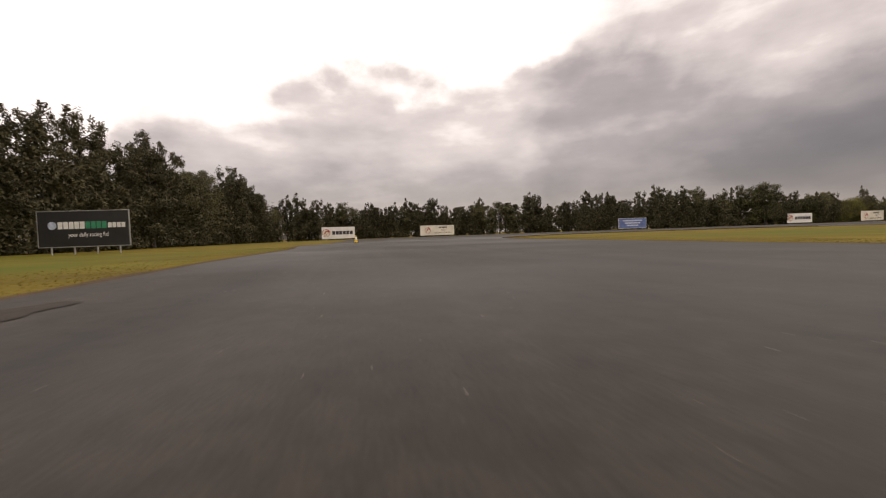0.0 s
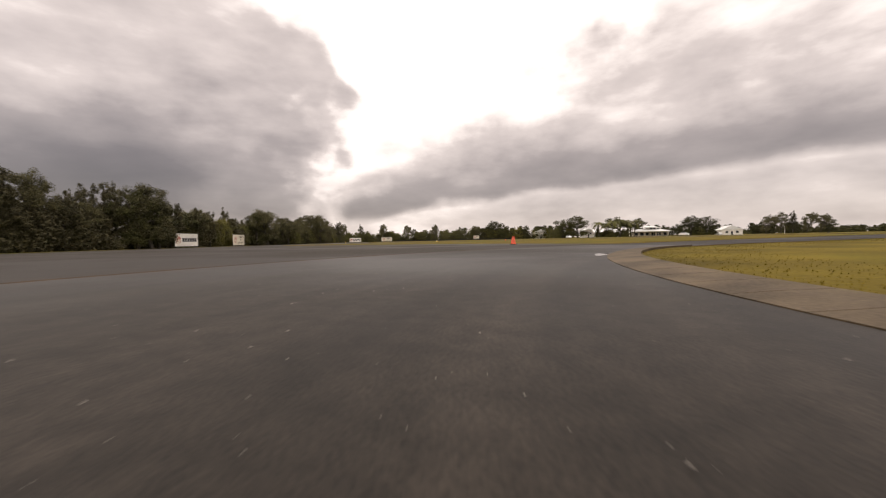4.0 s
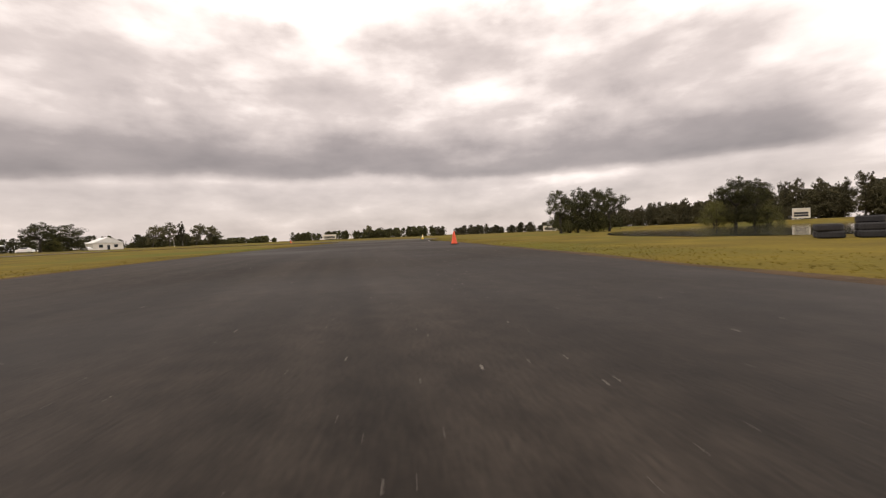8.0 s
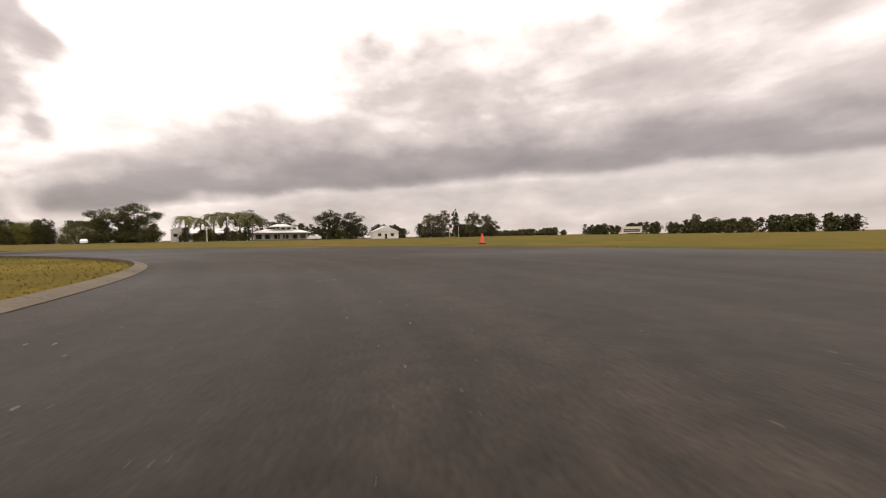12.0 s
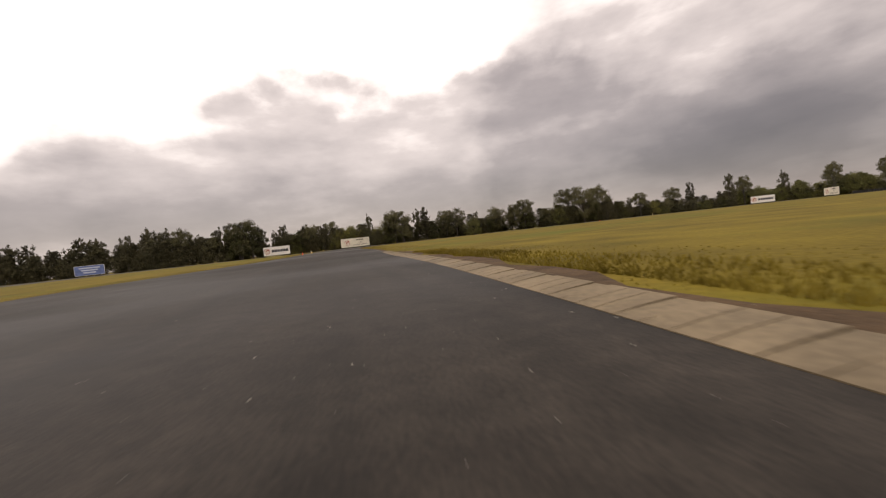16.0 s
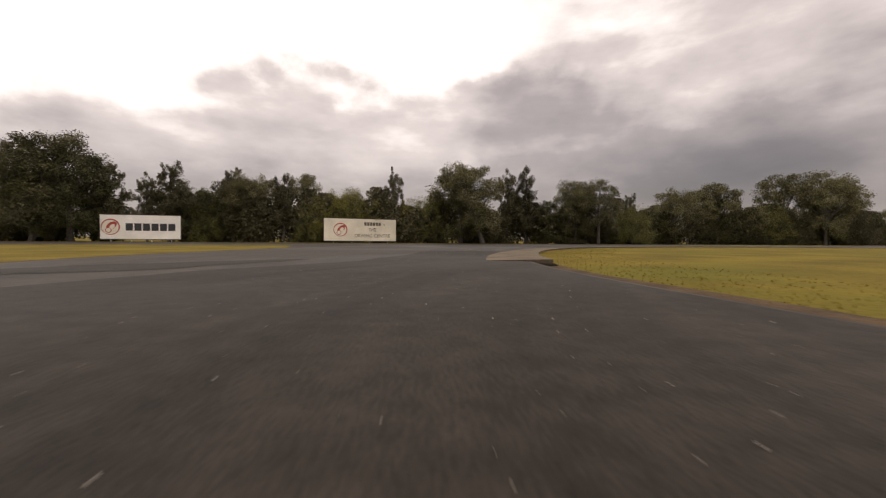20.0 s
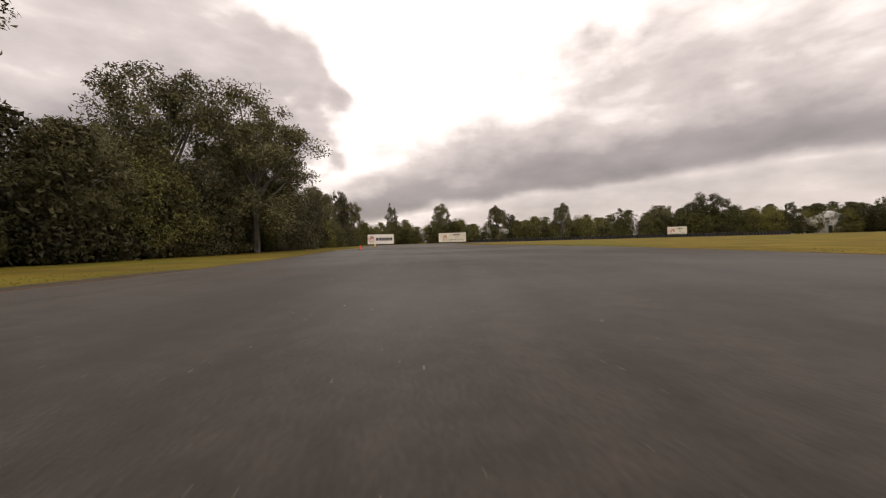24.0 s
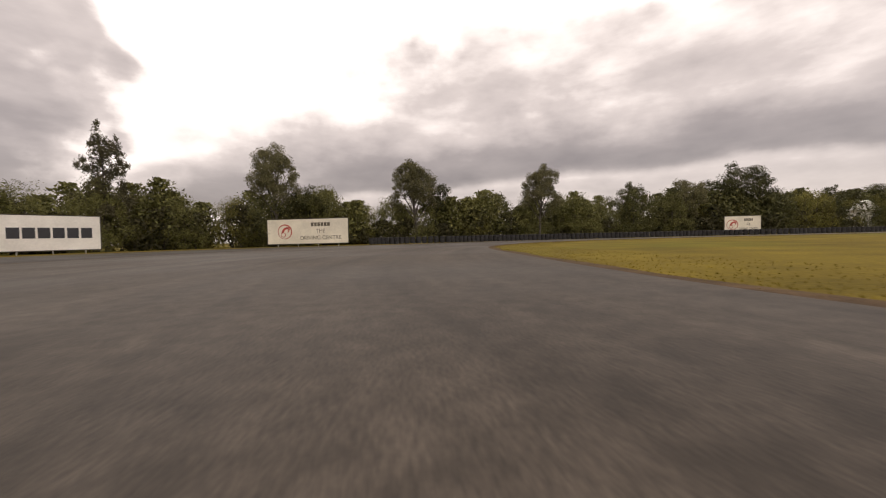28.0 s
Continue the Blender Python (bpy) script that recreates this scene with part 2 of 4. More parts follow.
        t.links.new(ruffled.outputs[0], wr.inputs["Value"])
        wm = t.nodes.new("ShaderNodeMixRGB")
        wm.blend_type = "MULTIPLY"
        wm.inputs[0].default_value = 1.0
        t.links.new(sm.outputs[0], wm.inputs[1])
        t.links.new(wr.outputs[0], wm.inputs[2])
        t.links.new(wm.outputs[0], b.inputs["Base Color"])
    bp = t.nodes.new("ShaderNodeBump")
    bp.inputs["Strength"].default_value, bp.inputs["Distance"].default_value = 0.35, 0.006
    t.links.new(grain.outputs["Fac"], bp.inputs["Height"])
    t.links.new(bp.outputs[0], b.inputs["Normal"])
    return m


def grass_material():
    """Mown field: olive-yellow turf with broad dry and lush green drifts and fine blades."""
    m = material("grass", (0.092, 0.066, 0.0045), rough=0.95, vary=0.35, scale=0.35, fine_scale=9.0, bump=0.02, second=(0.145, 0.105, 0.010), spec=0.1)
    t = m.node_tree
    b = t.nodes["Principled BSDF"]
    turf = b.inputs["Base Color"].links[0].from_socket
    co = t.nodes.new("ShaderNodeTexCoord")
    n = t.nodes.new("ShaderNodeTexNoise")
    n.inputs["Scale"].default_value, n.inputs["Detail"].default_value, n.inputs["Roughness"].default_value = 0.06, 9.0, 0.62
    t.links.new(co.outputs["Object"], n.inputs["Vector"])
    r = t.nodes.new("ShaderNodeMapRange")
    r.inputs["From Min"].default_value, r.inputs["From Max"].default_value = 0.50, 0.68
    t.links.new(n.outputs["Fac"], r.inputs["Value"])
    mx = t.nodes.new("ShaderNodeMixRGB")
    t.links.new(r.outputs[0], mx.inputs[0])
    t.links.new(turf, mx.inputs[1])
    mx.inputs[2].default_value = (0.066, 0.074, 0.006, 1)
    t.links.new(mx.outputs[0], b.inputs["Base Color"])
    return m


def leaf_material(name, dark, light):
    m = material(name, dark, rough=0.75, vary=0.35, scale=0.9, fine_scale=6.0, second=light, per_object=0.35, spec=0.2)
    t = m.node_tree
    b = t.nodes["Principled BSDF"]
    tone = b.inputs["Base Color"].links[0].from_socket
    geo = t.nodes.new("ShaderNodeNewGeometry")
    r = t.nodes.new("ShaderNodeValToRGB")
    r.color_ramp.elements[0].color = (0.66, 0.64, 0.62, 1)
    r.color_ramp.elements[1].color = (1.32, 1.25, 1.08, 1)
    r.color_ramp.elements.new(0.55).color = (0.95, 1.0, 0.95, 1)
    t.links.new(geo.outputs["Random Per Island"], r.inputs[0])
    mx = t.nodes.new("ShaderNodeMixRGB")
    mx.blend_type = "MULTIPLY"
    mx.inputs[0].default_value = 1.0
    t.links.new(tone, mx.inputs[1])
    t.links.new(r.outputs[0], mx.inputs[2])
    t.links.new(mx.outputs[0], b.inputs["Base Color"])
    return m


ASPHALT = asphalt_material("asphalt", (0.0143, 0.0116, 0.0093), (0.0307, 0.0250, 0.0200), 0.48, 0.15)
ASPHALT_DRY = asphalt_material("asphalt_dry", (0.0145, 0.0118, 0.0096), (0.0334, 0.0271, 0.0219), 0.56, 0.09)
# last argument: x range over which the painted wet sheen sets in
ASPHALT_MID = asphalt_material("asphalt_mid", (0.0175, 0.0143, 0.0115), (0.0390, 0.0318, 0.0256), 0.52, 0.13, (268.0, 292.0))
ASPHALT_NEW = asphalt_material("asphalt_new", (0.0124, 0.0101, 0.0081), (0.0280, 0.0228, 0.0183), 0.57, 0.10)
ASPHALT_OLD = asphalt_material("asphalt_old", (0.0194, 0.0157, 0.0125), (0.0387, 0.0312, 0.0246), 0.54, 0.08)
CONCRETE = material("concrete", (0.115, 0.094, 0.069), rough=0.75, vary=0.3, scale=0.8, fine_scale=30.0, bump=0.004, spec=0.12)
CONCRETE_DIRTY = material("concrete_dirty", (0.082, 0.060, 0.037), rough=0.7, vary=0.5, scale=0.9, fine_scale=25.0, bump=0.005, spec=0.12)
STONE = material("stone_chip", (0.20, 0.18, 0.155), rough=0.8, vary=0.4, fine_scale=20.0)
KERB = material("kerb_paint", (0.135, 0.102, 0.062), rough=0.7, vary=0.35, scale=1.2, fine_scale=20.0, bump=0.004, spec=0.12)
EARTH = material("earth", (0.058, 0.036, 0.019), rough=0.95, vary=0.4, scale=2.0, fine_scale=20.0, bump=0.03, spec=0.12)
GRASS = grass_material()
BLADE = material("grass_blade", (0.110, 0.081, 0.008), rough=0.9, vary=0.4, scale=0.3, fine_scale=9.0, second=(0.185, 0.138, 0.020), spec=0.15)
BARK = material("bark", (0.058, 0.049, 0.040), rough=0.95, vary=0.4, scale=3.0, fine_scale=25.0, bump=0.02)
BARK_PALE = material("bark_pale", (0.075, 0.064, 0.053), rough=0.9, vary=0.4, scale=2.0, fine_scale=15.0, bump=0.01)
LEAF_GUM = leaf_material("leaf_gum", (0.0440, 0.0416, 0.0208), (0.1240, 0.1136, 0.0560))
LEAF_OAK = leaf_material("leaf_sheoak", (0.0304, 0.0280, 0.0168), (0.0864, 0.0768, 0.0416))
LEAF_DARK = leaf_material("leaf_dark", (0.0224, 0.0240, 0.0104), (0.0736, 0.0720, 0.0272))
# darker copy of leaf_dark: the shade within near belts put into the colour
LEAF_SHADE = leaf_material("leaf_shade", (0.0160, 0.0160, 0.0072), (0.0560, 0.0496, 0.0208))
LEAF_LIGHT = leaf_material("leaf_light", (0.0560, 0.0528, 0.0128), (0.1680, 0.1520, 0.0400))
LEAF_MID = leaf_material("leaf_mid", (0.0440, 0.0456, 0.0168), (0.1320, 0.1264, 0.0416))
WATER = material("water", (0.05, 0.05, 0.045), rough=0.06, vary=0.2, scale=0.3, fine_scale=2.0, bump=0.004)
PUDDLE = material("puddle", (0.03, 0.028, 0.026), rough=0.03, vary=0.2, scale=0.5, fine_scale=3.0)
WHITE = material("white_paint", (0.72, 0.69, 0.64), rough=0.5, vary=0.12, scale=0.7, fine_scale=8.0)
CREAM = material("cream_paint", (0.66, 0.61, 0.50), rough=0.5, vary=0.15, scale=0.6, fine_scale=8.0)
BLACK = material("black_paint", (0.018, 0.018, 0.018), rough=0.5, vary=0.3, scale=1.0, fine_scale=10.0)
INK = material("dark_lettering", (0.02, 0.02, 0.025), rough=0.5, vary=0.2)
FADED_INK = material("faded_lettering", (0.10, 0.085, 0.06), rough=0.6, vary=0.4, scale=3.0)
FRAME = material("dark_frame", (0.06, 0.05, 0.04), rough=0.7, vary=0.4, scale=2.0)
GREEN_INK = material("green_lettering", (0.03, 0.22, 0.11), rough=0.5, vary=0.2)
RED_INK = material("red_emblem", (0.35, 0.05, 0.035), rough=0.5, vary=0.3)
BLUE = material("blue_banner", (0.10, 0.14, 0.30), rough=0.6, vary=0.3, scale=1.0)
BLUE_PALE = material("pale_blue", (0.42, 0.46, 0.55), rough=0.6, vary=0.3)
STEEL = material("galvanised_steel", (0.45, 0.44, 0.42), rough=0.45, vary=0.2, metal=0.7)
RUBBER = material("tyre_rubber", (0.018, 0.017, 0.018), rough=0.85, vary=0.4, fine_scale=20.0)
ORANGE = material("orange_plastic", (0.75, 0.09, 0.03), rough=0.45, vary=0.15)
YELLOW = material("yellow_plastic", (0.75, 0.48, 0.03), rough=0.45, vary=0.15)
REFLECT = material("white_collar", (0.78, 0.75, 0.70), rough=0.4, vary=0.1)
ROOF = material("pale_metal_roof", (0.66, 0.66, 0.64), rough=0.4, vary=0.12, metal=0.1)
GLASS = material("dark_glass", (0.03, 0.035, 0.04), rough=0.08, vary=0.2)
CARPAINT = material("white_car_paint", (0.75, 0.75, 0.74), rough=0.25, vary=0.05)


# ---- helpers ----
def part(name, bm, mat, parent=None, label="", smooth=False):
    me = bpy.data.meshes.new(name)
    bm.to_mesh(me)
    bm.free()
    if smooth:
        for p in me.polygons:
            p.use_smooth = True
    me.materials.append(mat)
    ob = new(name, me)
    if parent is not None:
        ob.parent = parent
    if label:
        ob["label"] = label
    return ob


def box(bm, size, at, bevel=0.0, turn=None):
    m = Matrix.Translation(at) @ (turn if turn is not None else Matrix()) @ Matrix.Diagonal((*size, 1))
    made = bmesh.ops.create_cube(bm, size=1.0, matrix=m)
    if bevel:
        edges = {e for v in made["verts"] for e in v.link_edges}
        bmesh.ops.bevel(bm, geom=list(edges), offset=bevel, segments=2, affect="EDGES")
    return bm


def boxed(size, at, bevel=0.0, turn=None):
    return box(bmesh.new(), size, at, bevel, turn)


def tube(bm, a, b, ra, rb, sides=7):
    a, b = Vector(a), Vector(b)
    d = b - a
    q = d.to_track_quat("Z", "Y").to_matrix().to_4x4()
    bmesh.ops.create_cone(bm, cap_ends=True, segments=sides, radius1=ra, radius2=rb, depth=d.length,
                          matrix=Matrix.Translation((a + b) / 2) @ q)
    return bm


def empty(name, m):
    ob = new(name)
    ob.matrix_world = m
    return ob


def spline(rows, step):
    """Catmull-Rom through the rows, each an n-tuple whose first two are x and y."""
    out = []
    pts = [np.array(r, float) for r in rows]
    for i in range(len(pts) - 1):
        p0, p1, p2, p3 = pts[max(i - 1, 0)], pts[i], pts[i + 1], pts[min(i + 2, len(pts) - 1)]
        n = max(1, int(np.linalg.norm(p2[:2] - p1[:2]) / step))
        for k in range(n):
            u = k / n
            out.append(0.5 * ((2 * p1) + (p2 - p0) * u + (2 * p0 - 5 * p1 + 4 * p2 - p3) * u * u + (3 * p1 - p0 - 3 * p2 + p3) * u ** 3))
    out.append(pts[-1])
    return out


def polygon_sheet(name, outline, z, mat):
    from mathutils.geometry import tessellate_polygon
    vs = [Vector((x, y, 0)) for x, y in outline]
    tris = tessellate_polygon([vs])
    me = bpy.data.meshes.new(name)
    me.from_pydata([(v.x, v.y, z) for v in vs], [], [tuple(t) for t in tris])
    me.update()
    bm = bmesh.new()
    bm.from_mesh(me)
    for f in bm.faces:
        if f.normal.z < 0:
            f.normal_flip()
    return part(name, bm, mat)


# ---- ground ----
bm = bmesh.new()
bmesh.ops.create_grid(bm, x_segments=2, y_segments=2, size=3500.0, matrix=Matrix.Translation((200, 100, 0)))
tagged(part("ground", bm, GRASS), "flat mown field of yellow-green grass reaching the horizon", "ground", kind="structure")

# the driven lane: x, y, width to its left edge, width to its right edge
LANE = [(146, 26, 5, 6), (127, 55.3, 5, 9), (110.75, 80.6, 3.9, 10.9), (104.5, 90.5, 4.6, 10.5), (99.8, 99.4, 5.6, 9.8), (96.8, 107.5, 9, 8.2), (95.8, 115.3, 10, 5.8), (96.7, 122.7, 10, 4.8),
        (99.4, 129.4, 9, 3.65), (103.7, 134.9, 8, 2.9), (109.3, 138.9, 8, 2.85), (115.7, 141.1, 7, 2.65), (122.5, 141.5, 6, 2.2), (129.6, 140.1, 5, 1.9), (136.5, 137.4, 4.3, 3.0), (143.3, 133.6, 4.2, 4.2),
        (150, 128.9, 4.6, 4.6), (156.9, 123.5, 5.3, 4.4), (164.1, 117.2, 6.6, 3.8), (171.8, 110.3, 8.4, 3.5), (179.75, 103.05, 9.8, 3.1), (187.5, 96.2, 10, 2.7), (194.8, 90.2, 9.5, 2.6), (202.1, 85.6, 8.5, 4.0),
        (209.3, 82.6, 6, 9), (216.5, 81.2, 4.0, 13), (223.4, 81.3, 2.7, 14), (229.8, 82.9, 2.6, 13), (235.5, 85.7, 3, 11), (240.3, 89.7, 4, 9), (243.9, 94.7, 4.4, 7.3), (246.15, 100.5, 4.8, 5.8),
        (247, 107.1, 5.6, 3.9), (246.35, 114.3, 7.5, 2.3), (244, 121.7, 9.4, 1.35), (240.1, 129.4, 10.2, 1.3), (235.1, 137.3, 10.4, 1.7), (229.35, 145.6, 8.4, 2.9), (223.3, 154.1, 6, 4.0), (217.25, 163, 4.9, 4.6),
        (211.6, 172.2, 4.6, 4.6), (206.6, 181.4, 5.1, 4.2), (202.7, 190.5, 6.5, 3.3), (200.5, 199.5, 9.2, 2.1), (200.2, 208.5, 11, 1.9)]
LANE_B = [(200.2, 208.5, 11, 1.9), (201.8, 217, 13, 2.0), (205.5, 225.2, 14, 2.4), (210.7, 232.4, 13, 3.4), (216.65, 238.7, 11, 4.7), (223.1, 244.3, 8, 6.6), (229.9, 249.3, 6.5, 8.8), (237.15, 254.2, 5, 10.6),
          (244.8, 259.3, 4.4, 12), (252.8, 264.6, 4.6, 12.4), (261.2, 269.8, 4.5, 12), (269.65, 274.5, 4.6, 10.5), (278.1, 278.3, 6, 8.6), (286.6, 281.2, 9, 5.6), (295, 283.1, 13, 3.5), (305, 284.6, 14, 3.6),
          (319, 285, 12, 4), (331, 281, 9, 5), (340, 271, 8, 5), (345, 255, 6, 5), (345, 230, 5, 5), (338, 190, 5, 5), (330, 150, 5, 5), (330, 60, 5, 5)]


def edges_of(rows, step=1.5):
    pts = spline(rows, step)
    left, right = [], []
    for i, p in enumerate(pts):
        a, b = pts[max(i - 1, 0)], pts[min(i + 1, len(pts) - 1)]
        d = (b - a)[:2]
        d = d / np.linalg.norm(d)
        n = np.array((-d[1], d[0]))
        left.append(p[:2] + n * p[2])
        right.append(p[:2] - n * p[3])
    return left, right


def ribbon(name, left, right, z, mat):
    bm = bmesh.new()
    rows = [[bm.verts.new((*(l + (r - l) * u), z)) for u in (0, 0.25, 0.5, 0.75, 1)] for l, r in zip(left, right)]
    for a, b in zip(rows, rows[1:]):
        for k in range(4):
            f = bm.faces.new((a[k], a[k + 1], b[k + 1], b[k]))
            if f.normal.z < 0:
                f.normal_flip()
    bmesh.ops.recalc_face_normals(bm, faces=bm.faces)
    run, where = 0.0, {}
    for i, row in enumerate(rows):
        if i:
            run += (row[2].co - rows[i - 1][2].co).length
        wide = (row[4].co - row[0].co).length
        for k, v in enumerate(row):
            where[v] = (run, wide * k / 4)
    layer = bm.loops.layers.uv.new("along")
    for f in bm.faces:
        for loop in f.loops:
            loop[layer].uv = where[loop.vert]
    return part(name, bm, mat)


LEFT_A, RIGHT_A = edges_of(LANE)
LEFT_B, RIGHT_B = edges_of(LANE_B)
LEFT, RIGHT = LEFT_A + LEFT_B, RIGHT_A + RIGHT_B
cut_s = next(i for i, p in enumerate(LEFT) if p[0] > 138 and 130 < p[1] < 146)
cut_a = next(i for i, p in enumerate(LEFT) if p[0] > 211)
tagged(ribbon("road", LEFT[:cut_s], RIGHT[:cut_s], 0.020, ASPHALT), "worn dark grey bitumen race track, damp and patched", "road", kind="structure")
tagged(ribbon("road_straight", LEFT[cut_s - 1:cut_a], RIGHT[cut_s - 1:cut_a], 0.020, ASPHALT_DRY), "worn grey bitumen straight of the race track", "road", kind="structure")
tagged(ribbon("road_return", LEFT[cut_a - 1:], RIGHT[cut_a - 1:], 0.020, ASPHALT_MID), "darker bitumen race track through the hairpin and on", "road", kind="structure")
# the wide sealed aprons where other lanes of the circuit join
tagged(polygon_sheet("road_apron", [(94, 99), (85, 112), (72, 131), (60, 149), (58, 157), (66, 171), (74, 180), (92, 190), (112, 196.5), (122, 200), (145, 213), (158, 220.5), (168, 227), (181, 233), (192, 240), (206, 247), (222, 254),
                                    (236, 260), (240, 258), (223, 246), (210, 234), (203, 224), (199, 212), (198, 202), (194, 196), (190, 208), (184, 217), (172, 212), (164, 200), (160, 184), (157, 168), (150, 152), (141, 141),
                                    (136, 138), (122, 141.5), (109, 139), (99.5, 129.5), (96, 115)], 0.012, ASPHALT_OLD),
       "wide apron of old grey bitumen where the lanes join", "road", kind="structure")
tagged(polygon_sheet("road_apron_east", [(268, 277), (284, 292), (300, 302), (317, 312.5), (326, 309), (335.5, 301), (337, 290), (347, 272), (350, 258), (345, 256), (330, 280), (300, 283)], 0.012, ASPHALT_OLD),
       "apron of old grey bitumen before the hoardings", "road", kind="structure")


# ---- trees ----
def leaf_cloud(rng, blobs, count, size, long=1.8, clumps=9, tight=0.30):
    """Leaf sprays as small faces, gathered into tufts on the skin of overlapping blobs (centre, radii), with gaps between the tufts."""
    weights = np.array([b[1][0] * b[1][1] * b[1][2] for b in blobs]) ** 0.7
    share = np.maximum(40, (count * weights / weights.sum()).astype(int))
    rows = []
    for (c, r), n in zip(blobs, share):
        r = np.array(r)
        d = rng.normal(size=(clumps, 3))
        d /= np.linalg.norm(d, axis=1)[:, None]
        heart = np.array(c) + d * r * (0.45 + 0.45 * rng.random(clumps))[:, None]
        which = rng.integers(0, clumps, n)
        spray = rng.normal(size=(n, 3))
        spray *= (rng.random(n) ** 0.5 / np.linalg.norm(spray, axis=1))[:, None]
        rows.append(heart[which] + spray * r * tight * (1.1 + 1.1 * rng.random(clumps))[which][:, None])
    p = np.concatenate(rows)
    n = len(p)
    a = rng.normal(size=(n, 3))
    a[:, 2] -= 0.5
    a /= np.linalg.norm(a, axis=1)[:, None]
    b = np.cross(a, rng.normal(size=(n, 3)))
    b /= np.linalg.norm(b, axis=1)[:, None] + 1e-9
    s = (size * (0.6 + 0.8 * rng.random(n)))[:, None]
    a, b = a * s * long * 0.5, b * s * 0.5
    vs = np.stack([p - a + b * 0.7, p + a, p - a * 0.4 - b], 1).reshape(-1, 3)
    return vs.tolist(), np.arange(n * 3).reshape(-1, 3).tolist()


def mesh_of(name, vs, fs, mat):
    me = bpy.data.meshes.new(name)
    me.from_pydata([tuple(v) for v in vs], [], fs)
    me.update()
    me.materials.append(mat)
    return me


def make_tree(kind, seed, leaf, bark, label):
    """One unit tree about ten metres tall, with trunk, limbs and crown, standing far below the ground until it is copied."""
    rng = np.random.default_rng(seed)
    root = empty("tree", Matrix.Translation((0, 0, -400)))
    tagged(root, label, "tree")
    bm = bmesh.new()
    blobs = []
    if kind == "gum":
        lean = rng.normal(size=2) * 0.5
        top = np.array((lean[0], lean[1], 5.4))
        tube(bm, (0, 0, -0.2), top * (0.5, 0.5, 0.55), 0.2, 0.16)
        tube(bm, top * (0.5, 0.5, 0.55), top, 0.16, 0.1)
        for i in range(13):
            # limbs end on a dome, each in a rounded clump
            a, e = i * 2.4 + rng.random() * 0.8, math.asin(min(0.98, (i + 0.4) / 13))
            reach = (2.15 + 0.75 * rng.random()) * math.cos(e)
            start = top * (0.45 + 0.5 * i / 13)
            end = top * (1, 1, 0) + np.array((math.cos(a) * reach, math.sin(a) * reach, 4.6 + 3.9 * math.sin(e) + 0.5 * rng.random()))
            tube(bm, start, end, 0.09, 0.03, 5)
            k = 0.85 + 0.45 * rng.random()
            blobs.append((end, (k, k, k * 0.82)))
        blobs.append((top + (0.2, -0.2, 1.2), (1.5, 1.5, 1.5)))
        for i in range(6 if seed < 4 else 0):
            a = i * 2.4
            blobs.append(((math.cos(a) * 1.3, math.sin(a) * 1.3, 1.6 + 2.6 * rng.random()), (1.0, 1.0, 1.1)))
        count, size = 27000, 0.088
    elif kind == "sheoak":
        tube(bm, (0, 0, -0.2), (0.1, 0, 8.6), 0.2, 0.03)
        for i in range(22):
            z = 1.4 + i * 0.37 + rng.random() * 0.3
            a = i * 2.4 + rng.random()
            w = (0.30 + 1.75 * (1 - z / 10.6) ** 0.6) * (0.55 + 0.7 * rng.random())
            end = np.array((math.cos(a) * w, math.sin(a) * w, z + 0.5 + 0.7 * rng.random()))
            tube(bm, (0.05, 0, z), end, 0.05, 0.015, 4)
            k = 0.46 + 0.46 * (1 - z / 10.4)
            blobs.append((end, (k, k, 0.75 + 0.35 * rng.random())))
        blobs += [((0.1, 0, 9.0), (0.22, 0.22, 0.9)), ((0.3, 0.1, 8.2), (0.35, 0.35, 0.8)), ((0, 0, 5.6), (0.8, 0.8, 2.0)), ((0, 0, 3.2), (1.2, 1.2, 1.7))]
        count, size = 13000, 0.10
    elif kind == "broad":
        tube(bm, (0, 0, -0.2), (0.1, 0.1, 4.5), 0.32, 0.18)
        for i in range(12):
            a, z = i * 2.4, 3.0 + 4.6 * rng.random()
            w = (1.9 + 1.2 * rng.random()) * math.sin(math.pi * min(0.95, max(0.12, (z - 1.0) / 9.0)))
            end = np.array((math.cos(a) * w, math.sin(a) * w, z + 0.6))
            tube(bm, (0.1, 0.1, min(z, 4.4) - 0.6), end, 0.1, 0.03, 5)
            blobs.append((end, (0.9 + 0.7 * rng.random(), 0.9 + 0.7 * rng.random(), 0.75 + 0.5 * rng.random())))
        for i in range(7):
            blobs.append(((math.cos(i) * 2.0, math.sin(i) * 2.0, 1.3 + 1.2 * rng.random()), (1.3, 1.3, 1.4)))
        blobs += [((0, 0, 8.2), (1.4, 1.4, 1.2)), ((0, 0, 5.2), (1.8, 1.8, 2.2)), ((0.6, 0.5, 9.3), (0.7, 0.7, 0.7))]
        count, size = 24000, 0.105
    elif kind == "shrub":
        for i in range(7):
            a = i * 0.9
            end = np.array((math.cos(a) * 2.2, math.sin(a) * 2.0, 3.0 + 4 * rng.random()))
            tube(bm, (math.cos(a) * 0.3, math.sin(a) * 0.3, -0.2), end, 0.14, 0.04, 5)
            blobs.append((end * (1, 1, 0.9), (1.8, 1.8, 2.0)))
            blobs.append((end * (1.3, 1.3, 0.35), (1.9, 1.9, 2.2)))
        blobs.append(((0, 0, 6.4), (2.2, 2.2, 2.4)))
        count, size = 24000, 0.10
    elif kind == "palm":
        tube(bm, (0, 0, -0.2), (0.25, 0, 7.6), 0.2, 0.15)
        vs, fs = [], []
